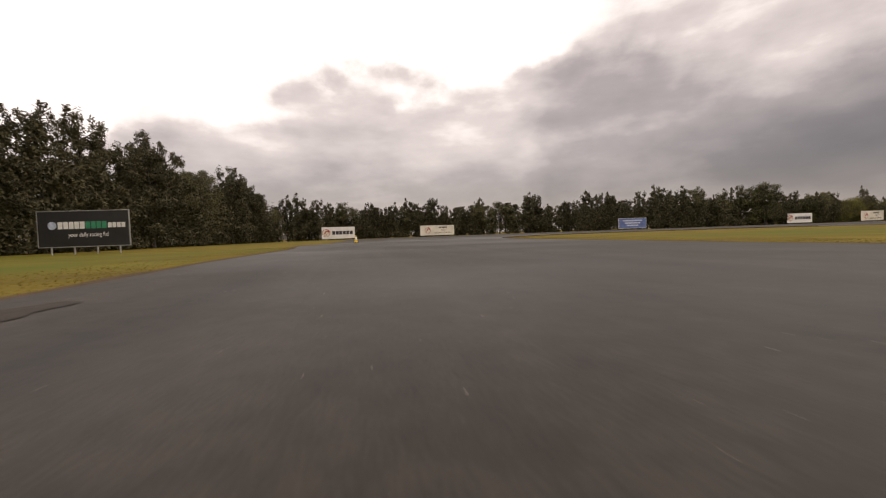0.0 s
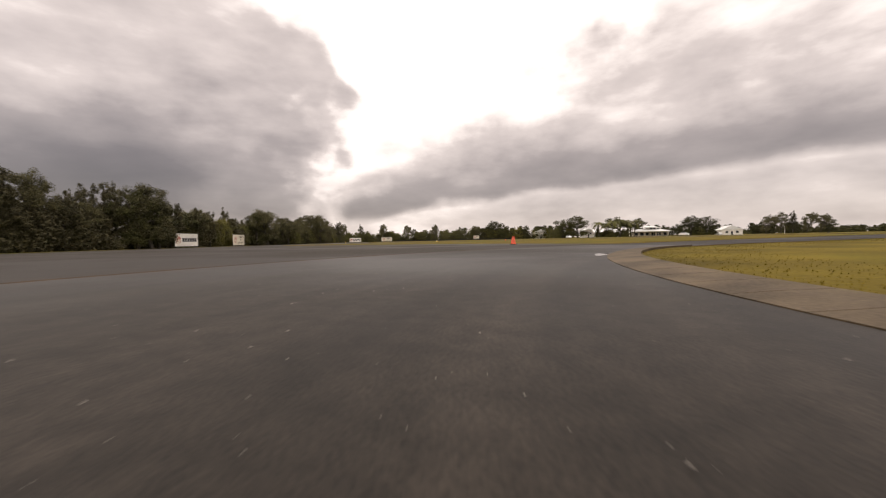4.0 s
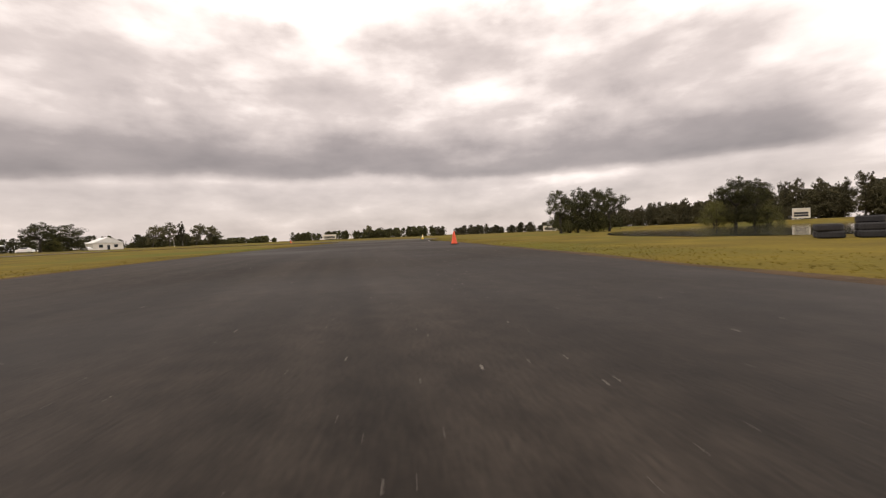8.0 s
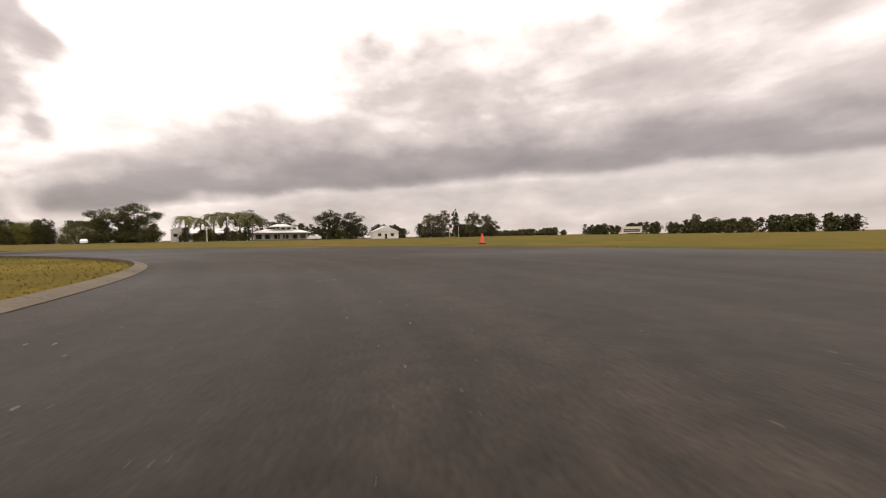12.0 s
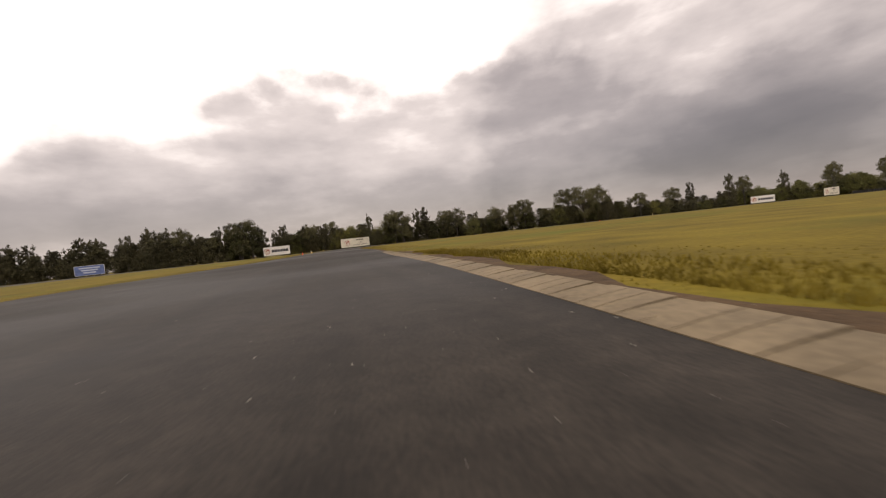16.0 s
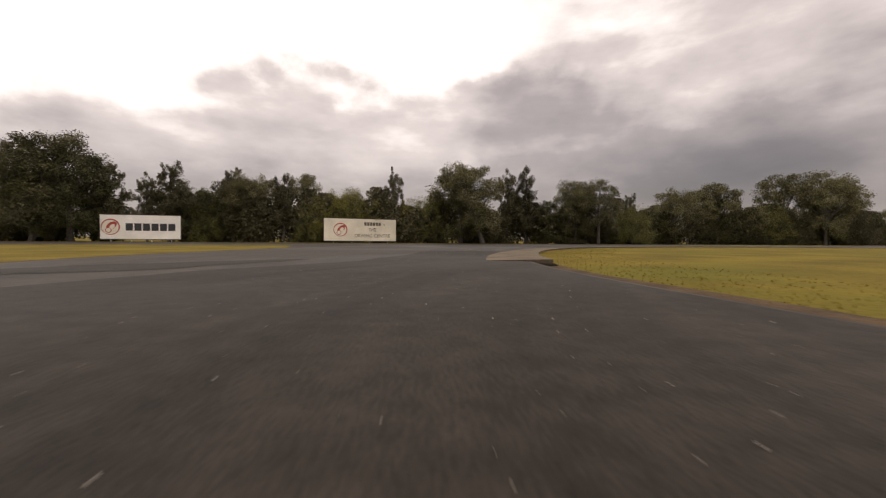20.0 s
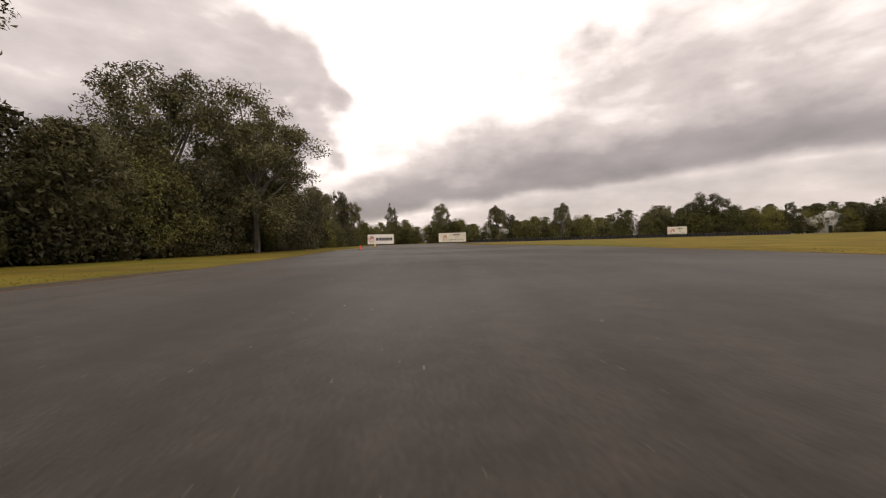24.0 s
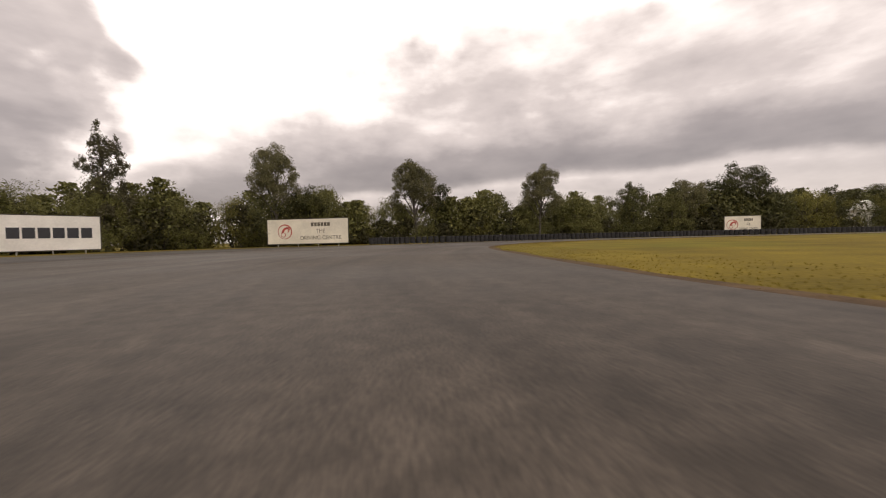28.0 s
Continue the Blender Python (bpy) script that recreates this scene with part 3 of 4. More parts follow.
        for i in range(26):
            a, up = i * 2.4, 0.1 + 1.2 * rng.random()
            prev = np.array((0.25, 0, 7.6))
            side = np.array((-math.sin(a), math.cos(a), 0))
            for k in range(9):
                step = np.array((math.cos(a), math.sin(a), up - 0.30 * k)) * 0.36
                nxt = prev + step
                for sgn in (-1, 1):
                    n = len(vs)
                    tip = prev + side * sgn * 0.75 * math.sin(math.pi * (k + 1) / 10.5) + step * 1.1 - np.array((0, 0, 0.22))
                    vs += [prev, nxt, tip]
                    fs.append((n, n + 1, n + 2))
                prev = nxt
        crown_data = (vs, fs)
    trunk = part("trunk", bm, bark, root)
    if kind == "palm":
        me = mesh_of("crown", *crown_data, leaf)
    else:
        me = mesh_of("crown", *leaf_cloud(rng, blobs, count, size, 3.0 if kind == "sheoak" else 1.8, 7 if kind == "gum" else 9, 0.34 if kind == "gum" else 0.30), leaf)
    crown = new("crown", me)
    crown.parent = root
    return root


KINDS = {
    "gum": [make_tree("gum", s, LEAF_GUM, BARK_PALE, "tall open-crowned gum tree with grey-green leaf clumps") for s in (1, 2, 3)],
    "tall": [make_tree("gum", s, LEAF_GUM, BARK_PALE, "tall bare-stemmed gum tree rising above the thicket") for s in (4, 5, 6)],
    "oak": [make_tree("sheoak", s, LEAF_OAK, BARK, "slender dark feathery she-oak in the belt") for s in (11, 12, 13, 14)],
    "broad": [make_tree("broad", s, LEAF_DARK, BARK, "dense dark round-crowned tree at the field's edge") for s in (21, 22)],
    "shrub": [make_tree("shrub", s, LEAF_MID, BARK, "dense mid-green shrub under the trees") for s in (31, 32)],
    "light": [make_tree("shrub", s, LEAF_LIGHT, BARK, "yellow-green leafy shrub in front of the trees") for s in (41, 42)],
    "palm": [make_tree("palm", 51, LEAF_MID, BARK_PALE, "slim palm tree with drooping fronds beside the house")],
    "under": [make_tree("shrub", s, LEAF_OAK, BARK, "dark brownish bush at the foot of the belt") for s in (61, 62)],
}
trees = random.Random(7)


def plant(kind, x, y, height, spread=1.0, group="trees of the belt"):
    src = trees.choice(KINDS[kind])
    s = height / 9.2
    m = Matrix.Translation((x, y, 0)) @ Matrix.Rotation(trees.random() * 6.28, 4, "Z") @ Matrix.Diagonal((s * spread, s * spread, s, 1))
    t = copy_thing(src, Matrix())
    t.matrix_world = m
    t["group"] = group
    return t


def wood_mass(name, points, depth, heights, leaf, label, density=95, size=0.42, base=0.0):
    """The closed rest of a belt behind its front trees: stems and leaf sprays with an uneven, gapped top, in one mesh."""
    rng = np.random.default_rng(int(points[0][0] * 7 + points[0][1]))
    P, F = [], []
    bm_v, bm_f = [], []
    for p0, p1 in zip(points, points[1:]):
        a, b = np.array(p0, float), np.array(p1, float)
        L = np.linalg.norm(b - a)
        d = (b - a) / L
        n = np.array((-d[1], d[0]))
        stems = int(L / 1.6)
        sx, sy = rng.random(stems) * L, rng.random(stems) * depth
        sh = heights[0] + (heights[1] - heights[0]) * rng.random(stems)
        for x, y, h in zip(sx, sy, sh):
            q = a + d * x + n * y
            k = len(bm_v)
            for z, r in ((0, 0.11), (h * 0.85, 0.03)):
                bm_v.extend([(q[0] + r, q[1], z), (q[0] - r * 0.5, q[1] + r * 0.87, z), (q[0] - r * 0.5, q[1] - r * 0.87, z)])
            bm_f.extend([(k + m, k + (m + 1) % 3, k + 3 + (m + 1) % 3, k + 3 + m) for m in range(3)])
        count = int(L * density)
        owner = rng.integers(0, stems, count)
        u = rng.random(count) ** 0.75
        h = sh[owner]
        wide = (0.45 + 1.5 * np.sin(np.pi * np.clip(u * 0.86 + 0.12, 0, 1))) * (0.75 + 0.06 * h)
        along = sx[owner] + rng.normal(size=count) * wide * 0.55
        across = sy[owner] + rng.normal(size=count) * wide * 0.55
        c = np.stack([a[0] + d[0] * along + n[0] * across, a[1] + d[1] * along + n[1] * across, base + u * h], -1)
        ax = rng.normal(size=(count, 3))
        ax[:, 2] -= 0.5
        ax /= np.linalg.norm(ax, axis=1)[:, None]
        bx = np.cross(ax, rng.normal(size=(count, 3)))
        bx /= np.linalg.norm(bx, axis=1)[:, None]
        sz = size * (0.6 + 0.8 * rng.random(count))[:, None]
        quad = np.stack([c - ax * sz * 0.9 + bx * sz * 0.4, c + ax * sz * 0.9, c - ax * sz * 0.3 - bx * sz * 0.6], 1)
        F.append(np.arange(count * 3).reshape(-1, 3) + sum(len(x) for x in P))
        P.append(quad.reshape(-1, 3))
    leaves = np.concatenate(P)
    faces = [tuple(f) for f in np.concatenate(F).tolist()]
    off = len(leaves)
    me = bpy.data.meshes.new(name)
    me.from_pydata(leaves.tolist() + bm_v, [], faces + [tuple(off + i for i in f) for f in bm_f])
    me.update()
    me.materials.append(leaf)
    me.materials.append(BARK)
    which = np.zeros(len(me.polygons), dtype=np.int32)
    which[len(faces):] = 1
    me.polygons.foreach_set("material_index", which)
    tagged(new(name, me), label, "woodland", kind="stuff")


def belt(points, spacing, heights, kinds, depth=7.0, spread=1.0, leaf=None, density=480, fine=0.40, floor=(1.0, 5.2), jut=0.0):
    """A belt of trees along a line: single trees in front, the closed mass behind them, on the left of its direction."""
    leaf = leaf or LEAF_OAK
    for p0, p1 in zip(points, points[1:]):
        a, b = np.array(p0, float), np.array(p1, float)
        d = (b - a) / np.linalg.norm(b - a)
        n = np.array((-d[1], d[0]))
        k = 0.0
        while k < np.linalg.norm(b - a):
            q = a + d * (k + trees.uniform(-0.3, 0.3) * spacing) + n * trees.uniform(-jut, 3.0)
            plant(trees.choice(kinds), q[0], q[1], trees.uniform(*heights), spread)
            k += spacing * trees.uniform(0.75, 1.25)
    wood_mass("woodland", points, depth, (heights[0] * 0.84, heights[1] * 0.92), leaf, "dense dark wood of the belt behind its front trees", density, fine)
    front = []
    for i, p in enumerate(points):
        q, o = points[max(i - 1, 0)], points[min(i + 1, len(points) - 1)]
        d = np.array((o[0] - q[0], o[1] - q[1]), float)
        d /= np.linalg.norm(d)
        front.append((p[0] + d[1] * 0.2, p[1] - d[0] * 0.2))
    # undergrowth takes the darker leaf copy, shade under the trees painted in
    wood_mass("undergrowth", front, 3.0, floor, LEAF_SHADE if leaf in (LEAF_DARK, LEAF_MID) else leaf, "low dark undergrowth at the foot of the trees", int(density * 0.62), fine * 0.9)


# first straight, west side
belt([(98, 38), (80, 70), (66, 92), (55, 114), (44, 136), (38, 148)], 3.2, (8.8, 13), ["oak"] * 5 + ["gum"], spread=1.15, density=1500, fine=0.20)
# behind the hoardings, from west to the far corner
belt([(38, 146), (44, 164), (57, 181), (68, 189)], 2.9, (6.6, 9.6), ["oak", "oak", "oak", "gum"], spread=1.2, density=1000, fine=0.24)
belt([(68, 189), (88, 197), (110, 206), (130, 213), (151, 224)], 2.9, (6.6, 10.2), ["oak", "oak", "oak", "oak", "gum"], spread=1.2, density=900, fine=0.26)
belt([(151, 224.5), (168, 233), (188, 245), (203, 251)], 3.4, (5.2, 8.2), ["gum", "shrub", "oak", "oak", "broad"], density=1200, fine=0.22)
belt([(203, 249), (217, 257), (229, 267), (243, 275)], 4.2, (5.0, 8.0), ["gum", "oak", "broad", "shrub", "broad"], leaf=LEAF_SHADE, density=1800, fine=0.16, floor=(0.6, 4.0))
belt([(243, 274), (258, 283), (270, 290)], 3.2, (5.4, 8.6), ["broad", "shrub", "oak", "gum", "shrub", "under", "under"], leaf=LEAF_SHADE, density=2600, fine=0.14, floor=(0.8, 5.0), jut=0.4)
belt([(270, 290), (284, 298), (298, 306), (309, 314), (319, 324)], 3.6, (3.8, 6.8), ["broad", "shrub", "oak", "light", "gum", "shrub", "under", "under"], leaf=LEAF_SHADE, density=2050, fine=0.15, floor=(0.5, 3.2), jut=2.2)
belt([(318, 327), (334, 316), (345, 303), (350, 288), (358, 270), (362, 252)], 4.4, (6.2, 8.4), ["shrub", "broad", "shrub", "light"], leaf=LEAF_MID, density=900, fine=0.24)
belt([(362, 252), (367, 232), (372, 215), (378, 198), (386, 180)], 5.4, (7.6, 9.6), ["shrub", "broad", "light"], leaf=LEAF_DARK, density=600, fine=0.32)

for kind, x, y, h, s in (("gum", 150.4, 220.2, 12.2, 1.25), ("broad", 148.6, 221.4, 10.2, 1.05), ("broad", 152.6, 222.4, 9.6, 1.0), ("gum", 131, 216, 11.5, 0.8), ("oak", 122, 213, 11, 0.9), ("gum", 194.9, 243.6, 10.8, 1.3), ("broad", 191.6, 244.5, 9.4, 1.1),
                         ("oak", 200.2, 250.4, 9.6, 1.0), ("oak", 197.5, 249.6, 9.0, 1.0), ("gum", 210.6, 252.3, 9.0, 1.2), ("gum", 207.2, 251.6, 9.4, 1.0), ("shrub", 216, 255, 6.4, 1.0), ("gum", 222.5, 262.5, 8.8, 1.1), ("tall", 232.2, 269.2, 10.6, 1.1), ("gum", 228.8, 268, 8.8, 1.0), ("gum", 253.1, 278.3, 12.6, 1.1), ("gum", 247.5, 280, 13.6, 1.1),
                         ("gum", 256, 284, 13.6, 1.1), ("oak", 262.5, 288, 8.4, 1.0), ("tall", 274.9, 292.4, 9.2, 0.9), ("broad", 266, 289, 6.6, 1.1), ("gum", 290, 303, 10.4, 1.0), ("oak", 296, 306, 10.0, 0.9), ("tall", 342.4, 304.5, 12.2, 0.7), ("tall", 349.5, 288.3, 11.0, 0.9), ("tall", 355.3, 270.4, 11.0, 0.8),
                         ("oak", 333, 317.5, 10.4, 0.9), ("tall", 321.2, 323, 12.4, 0.7), ("oak", 315.5, 322, 12.0, 0.9), ("broad", 369.6, 231.9, 12.2, 1.1), ("broad", 372, 226, 10.6, 1.1), ("gum", 365.5, 243, 9.8, 1.0),
                         ("light", 174.9, 238.6, 7.6, 0.9), ("light", 179.6, 241.5, 8.0, 0.9), ("light", 177.2, 240.0, 8.2, 0.8), ("broad", 163.5, 232.0, 7.4, 1.1), ("gum", 166.0, 233.2, 8.4, 1.0), ("gum", 158.6, 229.4, 7.2, 1.1), ("light", 184, 245.8, 7.2, 0.8), ("shrub", 172.6, 236.8, 5.5, 0.9), ("oak", 181.5, 245, 9.0, 0.8), ("gum", 167, 237.4, 9.0, 0.8), ("gum", 170.5, 239.6, 9.6, 0.8),
                         ("light", 369, 238, 6.8, 1.1), ("light", 376, 214, 7.2, 1.2)):
    plant(kind, x, y, h, s, "tall trees of the belt")
# trees standing at the pond
for kind, x, y, h, s in (("broad", 193.2, 60, 6.4, 1.0), ("broad", 191.6, 57.5, 6.6, 1.0), ("broad", 190.4, 54.5, 6.6, 1.0), ("broad", 188.8, 52, 6.6, 1.0), ("shrub", 192.4, 58.6, 4.0, 1.0),
                         ("shrub", 190, 54, 4.0, 1.0), ("broad", 175.5, 25.5, 8.6, 1.1), ("broad", 172.6, 27, 7.8, 1.0), ("shrub", 178.5, 26, 5.6, 1.2), ("shrub", 170.6, 27, 4.6, 1.2)):
    plant(kind, x, y, h, s, "trees at the pond")
# by the houses
for kind, x, y, h, s in (("broad", 370, 176, 13.0, 1.6), ("broad", 365, 184, 11.0, 1.4), ("shrub", 361, 189, 8.0, 1.3), ("broad", 412, 156, 13.2, 1.6), ("broad", 418, 143, 12.0, 1.7), ("broad", 384, 114, 11.0, 1.5), ("broad", 388, 106, 10.5, 1.6), ("shrub", 385, 110, 6.0, 1.5),
                         ("palm", 377, 164, 10.2, 1.2), ("palm", 379, 160, 9.4, 1.2), ("palm", 381, 156, 11.2, 1.2), ("palm", 383, 152, 11.8, 1.3), ("palm", 385, 148, 11.2, 1.2), ("palm", 386, 144, 10.6, 1.2), ("shrub", 380, 158, 6.0, 1.3),
                         ("shrub", 384, 149, 5.5, 1.3), ("gum", 408, 74, 11, 1.1), ("gum", 410, 66, 12, 1.0), ("oak", 412, 60, 11, 1.0), ("gum", 415, 53, 12, 1.0), ("gum", 418, 46, 11, 1.0), ("broad", 425, 40, 8, 1.4), ("broad", 440, 36, 7, 1.4),
                         ("broad", 561.3, 14.8, 9.6, 1.2)):
    plant(kind, x, y, h, s, "trees round the houses")
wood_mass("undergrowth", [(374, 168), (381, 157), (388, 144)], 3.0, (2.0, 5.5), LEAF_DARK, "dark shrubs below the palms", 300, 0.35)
wood_mass("woodland", [(402, 150), (412, 110), (422, 76), (442, 50), (500, 34), (556, 20)], 6.0, (4.5, 8.0), LEAF_DARK, "low trees behind the houses", 160, 0.45)
# far belts
FAR_WOOD = [(300, -140), (245, -125), (205, -85), (170, -46), (140, -24), (96, -12)]
wood_mass("woodland", FAR_WOOD, 12, (8.4, 11.6), LEAF_OAK, "far dark she-oak wood beyond the pond", 560, 0.42)
for p in spline([(x, y, 0) for x, y in FAR_WOOD], 5.5):
    plant("oak", p[0] + trees.uniform(-1.5, 1.5), p[1] - 1 + trees.uniform(-1, 1), trees.uniform(8.6, 11.6), 1.15, "far she-oaks")
wood_mass("woodland", [(300, -132), (345, -118), (380, -104)], 12, (4, 7), LEAF_OAK, "far dark wood across the field", 160, 0.6)
wood_mass("woodland", [(372, -100), (440, -92), (520, -60)], 14, (5, 8), LEAF_DARK, "low distant wood on the horizon", 90, 0.9)
wood_mass("woodland", [(520, -40), (640, -30), (760, 20), (800, 50)], 14, (3, 6), LEAF_DARK, "low distant wood on the horizon", 60, 1.0)
for kind, x, y, h in (("tall", 412.4, -61.4, 9.4), ("broad", 432.9, -90.2, 8.4), ("broad", 428, -84, 6.5)):
    plant(kind, x, y, h, 1.4 if kind == "broad" else 0.8, "far trees")


# ---- hoardings ----
def text_part(parent, words, size, at, mat, name="lettering", width=None):
    cu = bpy.data.curves.new(name, "FONT")
    cu.body, cu.size, cu.extrude, cu.align_x, cu.align_y = words, size, 0.006, "CENTER", "CENTER"
    tmp = bpy.data.objects.new(name, cu)
    me = bpy.data.meshes.new_from_object(tmp)
    bpy.data.objects.remove(tmp)
    bpy.data.curves.remove(cu)
    bm = bmesh.new()
    bm.from_mesh(me)
    xs = [v.co.x for v in bm.verts]
    k = width / (max(xs) - min(xs)) if width else 1.0
    bmesh.ops.transform(bm, verts=bm.verts, matrix=Matrix.Translation(at) @ Matrix.Rotation(radians(90), 4, "X") @ Matrix.Diagonal((k, 1, 1, 1)))
    return part(name, bm, mat, parent)


def emblem(parent, at, r):
    """A round emblem as plain shapes: a red ring round a pale disc with a leaning red oval over a pale ball."""
    turn = Matrix.Rotation(radians(90), 4, "X")
    x, y, z = at

    def disc(name, radius, dx, dz, lift, mat, over, squash=(1.0, 1.0), lean=0.0):
        bm = bmesh.new()
        m = Matrix.Translation((x + dx * r, y - lift, z + dz * r)) @ turn @ Matrix.Rotation(radians(lean), 4, "Z") @ Matrix.Diagonal((*squash, 1, 1))
        bmesh.ops.create_cone(bm, cap_ends=True, segments=28, radius1=radius * r, radius2=radius * r, depth=0.010, matrix=m)
        return part(name, bm, mat, over)

    e = disc("emblem", 1.0, 0, 0, 0.0, RED_INK, parent)
    e["label"] = "round red and white emblem"
    disc("pale_disc", 0.88, -0.03, -0.04, 0.005, CREAM, e)
    disc("red_shape", 0.66, 0.10, 0.12, 0.010, RED_INK, e, (1.0, 0.62), 40.0)
    disc("pale_shape", 0.40, 0.16, -0.02, 0.015, CREAM, e, (1.0, 0.6), 55.0)
    disc("ball", 0.34, -0.22, -0.42, 0.016, RED_INK, e)
    disc("pale_ball", 0.26, -0.22, -0.42, 0.021, CREAM, e)
    return e


def brand_block(parent, at, w, h, mat):
    """One plain block of a row of blocks that stands where a brand is written."""
    return part("block", boxed((w, 0.012, h), at), mat, parent)


def hoarding(kind, a, b, low, high, label):
    """A board between ground points a and b on steel legs; its face looks to the right of the way from a to b."""
    a, b = Vector((*a, 0)), Vector((*b, 0))
    d = b - a
    w, h = d.length, high - low
    root = empty("hoarding", Matrix.Translation((a + b) / 2) @ Matrix.Rotation(math.atan2(d.y, d.x), 4, "Z"))
    tagged(root, label, "hoarding", "trackside hoardings")
    face = {"black": BLACK, "blue": BLUE, "name": WHITE}.get(kind, CREAM)
    zc = (low + high) / 2
    part("panel", boxed((w, 0.05, h), (0, 0, zc), 0.01), face, root)
    f = 0.06
    frame_mat = {"black": STEEL, "name": FRAME, "centre": FRAME}.get(kind, WHITE)
    for nm, size, at in (("frame_top", (w + f, 0.09, f), (0, 0, high)), ("frame_bottom", (w + f, 0.09, f), (0, 0, low)),
                         ("frame_side", (f, 0.09, h - f), (-w / 2, 0, zc)), ("frame_side", (f, 0.09, h - f), (w / 2, 0, zc))):
        part(nm, boxed(size, at, 0.01), frame_mat, root)
    for k in range(4):
        x = -w / 2 + w * (k + 0.5) / 4
        part("leg", tube(bmesh.new(), (x, 0.08, -0.3), (x, 0.08, high - 0.1), 0.05, 0.05, 8), STEEL, root)
    y = -0.034
    if kind == "name":
        emblem(root, (-w * 0.37, y, zc), h * 0.33)
        for k in range(6):
            brand_block(root, (w * (-0.145 + 0.106 * k), y, zc), w * 0.088, h * 0.30, INK)
    elif kind == "centre":
        emblem(root, (-w * 0.28, y, zc), h * 0.30)
        for k, (words, ww) in enumerate((("", 0.24), ("THE", 0.11), ("DRIVING CENTRE", 0.50))):
            if not words:
                for m in range(6):
                    brand_block(root, (w * (0.06 + 0.04 * m), y, zc + h * 0.27), w * 0.032, h * 0.15, FADED_INK)
                continue
            text_part(root, words, h * 0.22, (w * 0.16, y, zc + h * (0.27 - 0.27 * k)), FADED_INK, "lettering", w * ww)
    elif kind == "black":
        part("round_mark", tube(bmesh.new(), (-w * 0.34, y, zc + h * 0.1), (-w * 0.34, y - 0.01, zc + h * 0.1), h * 0.11, h * 0.11, 20), BLUE_PALE, root)
        for k in range(9):
            brand_block(root, (w * (-0.255 + 0.060 * k), y, zc + h * 0.1), w * 0.05, h * 0.2, GREEN_INK if k > 4 else WHITE)
        for k in range(4):
            brand_block(root, (w * (0.285 + 0.05 * k), y, zc + h * 0.085), w * 0.04, h * 0.14, WHITE)
        text_part(root, "your daily racing fix!", h * 0.17, (w * 0.05, y, zc - h * 0.17), WHITE, "lettering", w * 0.44)
    elif kind == "blue":
        for k in range(3):
            part("text_bar", boxed((w * (0.7 - 0.14 * k), 0.012, h * 0.13), (0, y, zc + h * (0.26 - 0.24 * k))), BLUE_PALE, root)
    else:
        for k in range(2):
            part("text_bar", boxed((w * 0.8, 0.012, h * 0.2), (0, y, zc + h * (0.0 - 0.25 * k))), INK, root)
    return root


NAME, CENTRE = "white hoarding with bold dark lettering and red emblem", "cream hoarding with faded three-line lettering and emblem"
hoarding("black", (73.4, 94.9), (78.6, 97.9), 0.55, 3.1, "black hoarding with white and green lettering in a steel frame")
hoarding("name", (48.2, 154.0), (53.5, 159.6), 0.3, 3.1, NAME)
hoarding("centre", (63.7, 174.2), (70.6, 181.2), 0.3, 3.0, CENTRE)
hoarding("blue", (111.9, 199.0), (118.8, 202.3), 0.4, 3.1, "faded blue banner hoarding on posts")
hoarding("name", (155.9, 223.1), (162.8, 226.8), 0.3, 3.0, NAME)
hoarding("centre", (176.4, 234.3), (183.8, 239.8), 0.25, 3.1, CENTRE)
hoarding("name", (321.4, 318.0), (327.9, 313.4), 0.3, 3.1, NAME)
hoarding("centre", (339.3, 304.4), (338.8, 295.0), 0.3, 3.1, CENTRE)
hoarding("centre", (357.4, 241.6), (356.2, 237.0), 0.3, 2.9, CENTRE)
hoarding("plain", (149.6, 0.6), (145.4, 0.0), 1.1, 2.9, "white hoarding with dark writing on the grass bank")
hoarding("blank", (168.0, 12.3), (165.4, 12.0), 1.0, 2.9, "small white hoarding on the grass bank")
hoarding("blank", (284, -96), (277, -100), 0.4, 3.4, "small white hoarding far across the field")
hoarding("blank", (394, -13), (393, -22), 0.8, 3.6, "pale hoarding far down the straight")


# ---- cones ----
def make_cone(body, label):
    root = empty("traffic_cone", Matrix.Translation((0, 0, -400)))
    tagged(root, label, "traffic cone", "cones along the track")
    part("base", boxed((0.42, 0.42, 0.045), (0, 0, 0.023), 0.015), RUBBER, root)
    bm = bmesh.new()
    bmesh.ops.create_cone(bm, segments=24, radius1=0.165, radius2=0.035, depth=0.66, cap_ends=True, matrix=Matrix.Translation((0, 0, 0.37)))
    part("body", bm, body, root, smooth=False)
    bm = bmesh.new()
    bmesh.ops.create_cone(bm, segments=24, radius1=0.118, radius2=0.071, depth=0.22, cap_ends=False, matrix=Matrix.Translation((0, 0, 0.43)))
    part("collar", bm, REFLECT if body is YELLOW else ORANGE, root)
    return root


CONE_Y = make_cone(YELLOW, "yellow traffic cone with a white collar and black base")
CONE_R = make_cone(ORANGE, "orange-red traffic cone at the track edge")
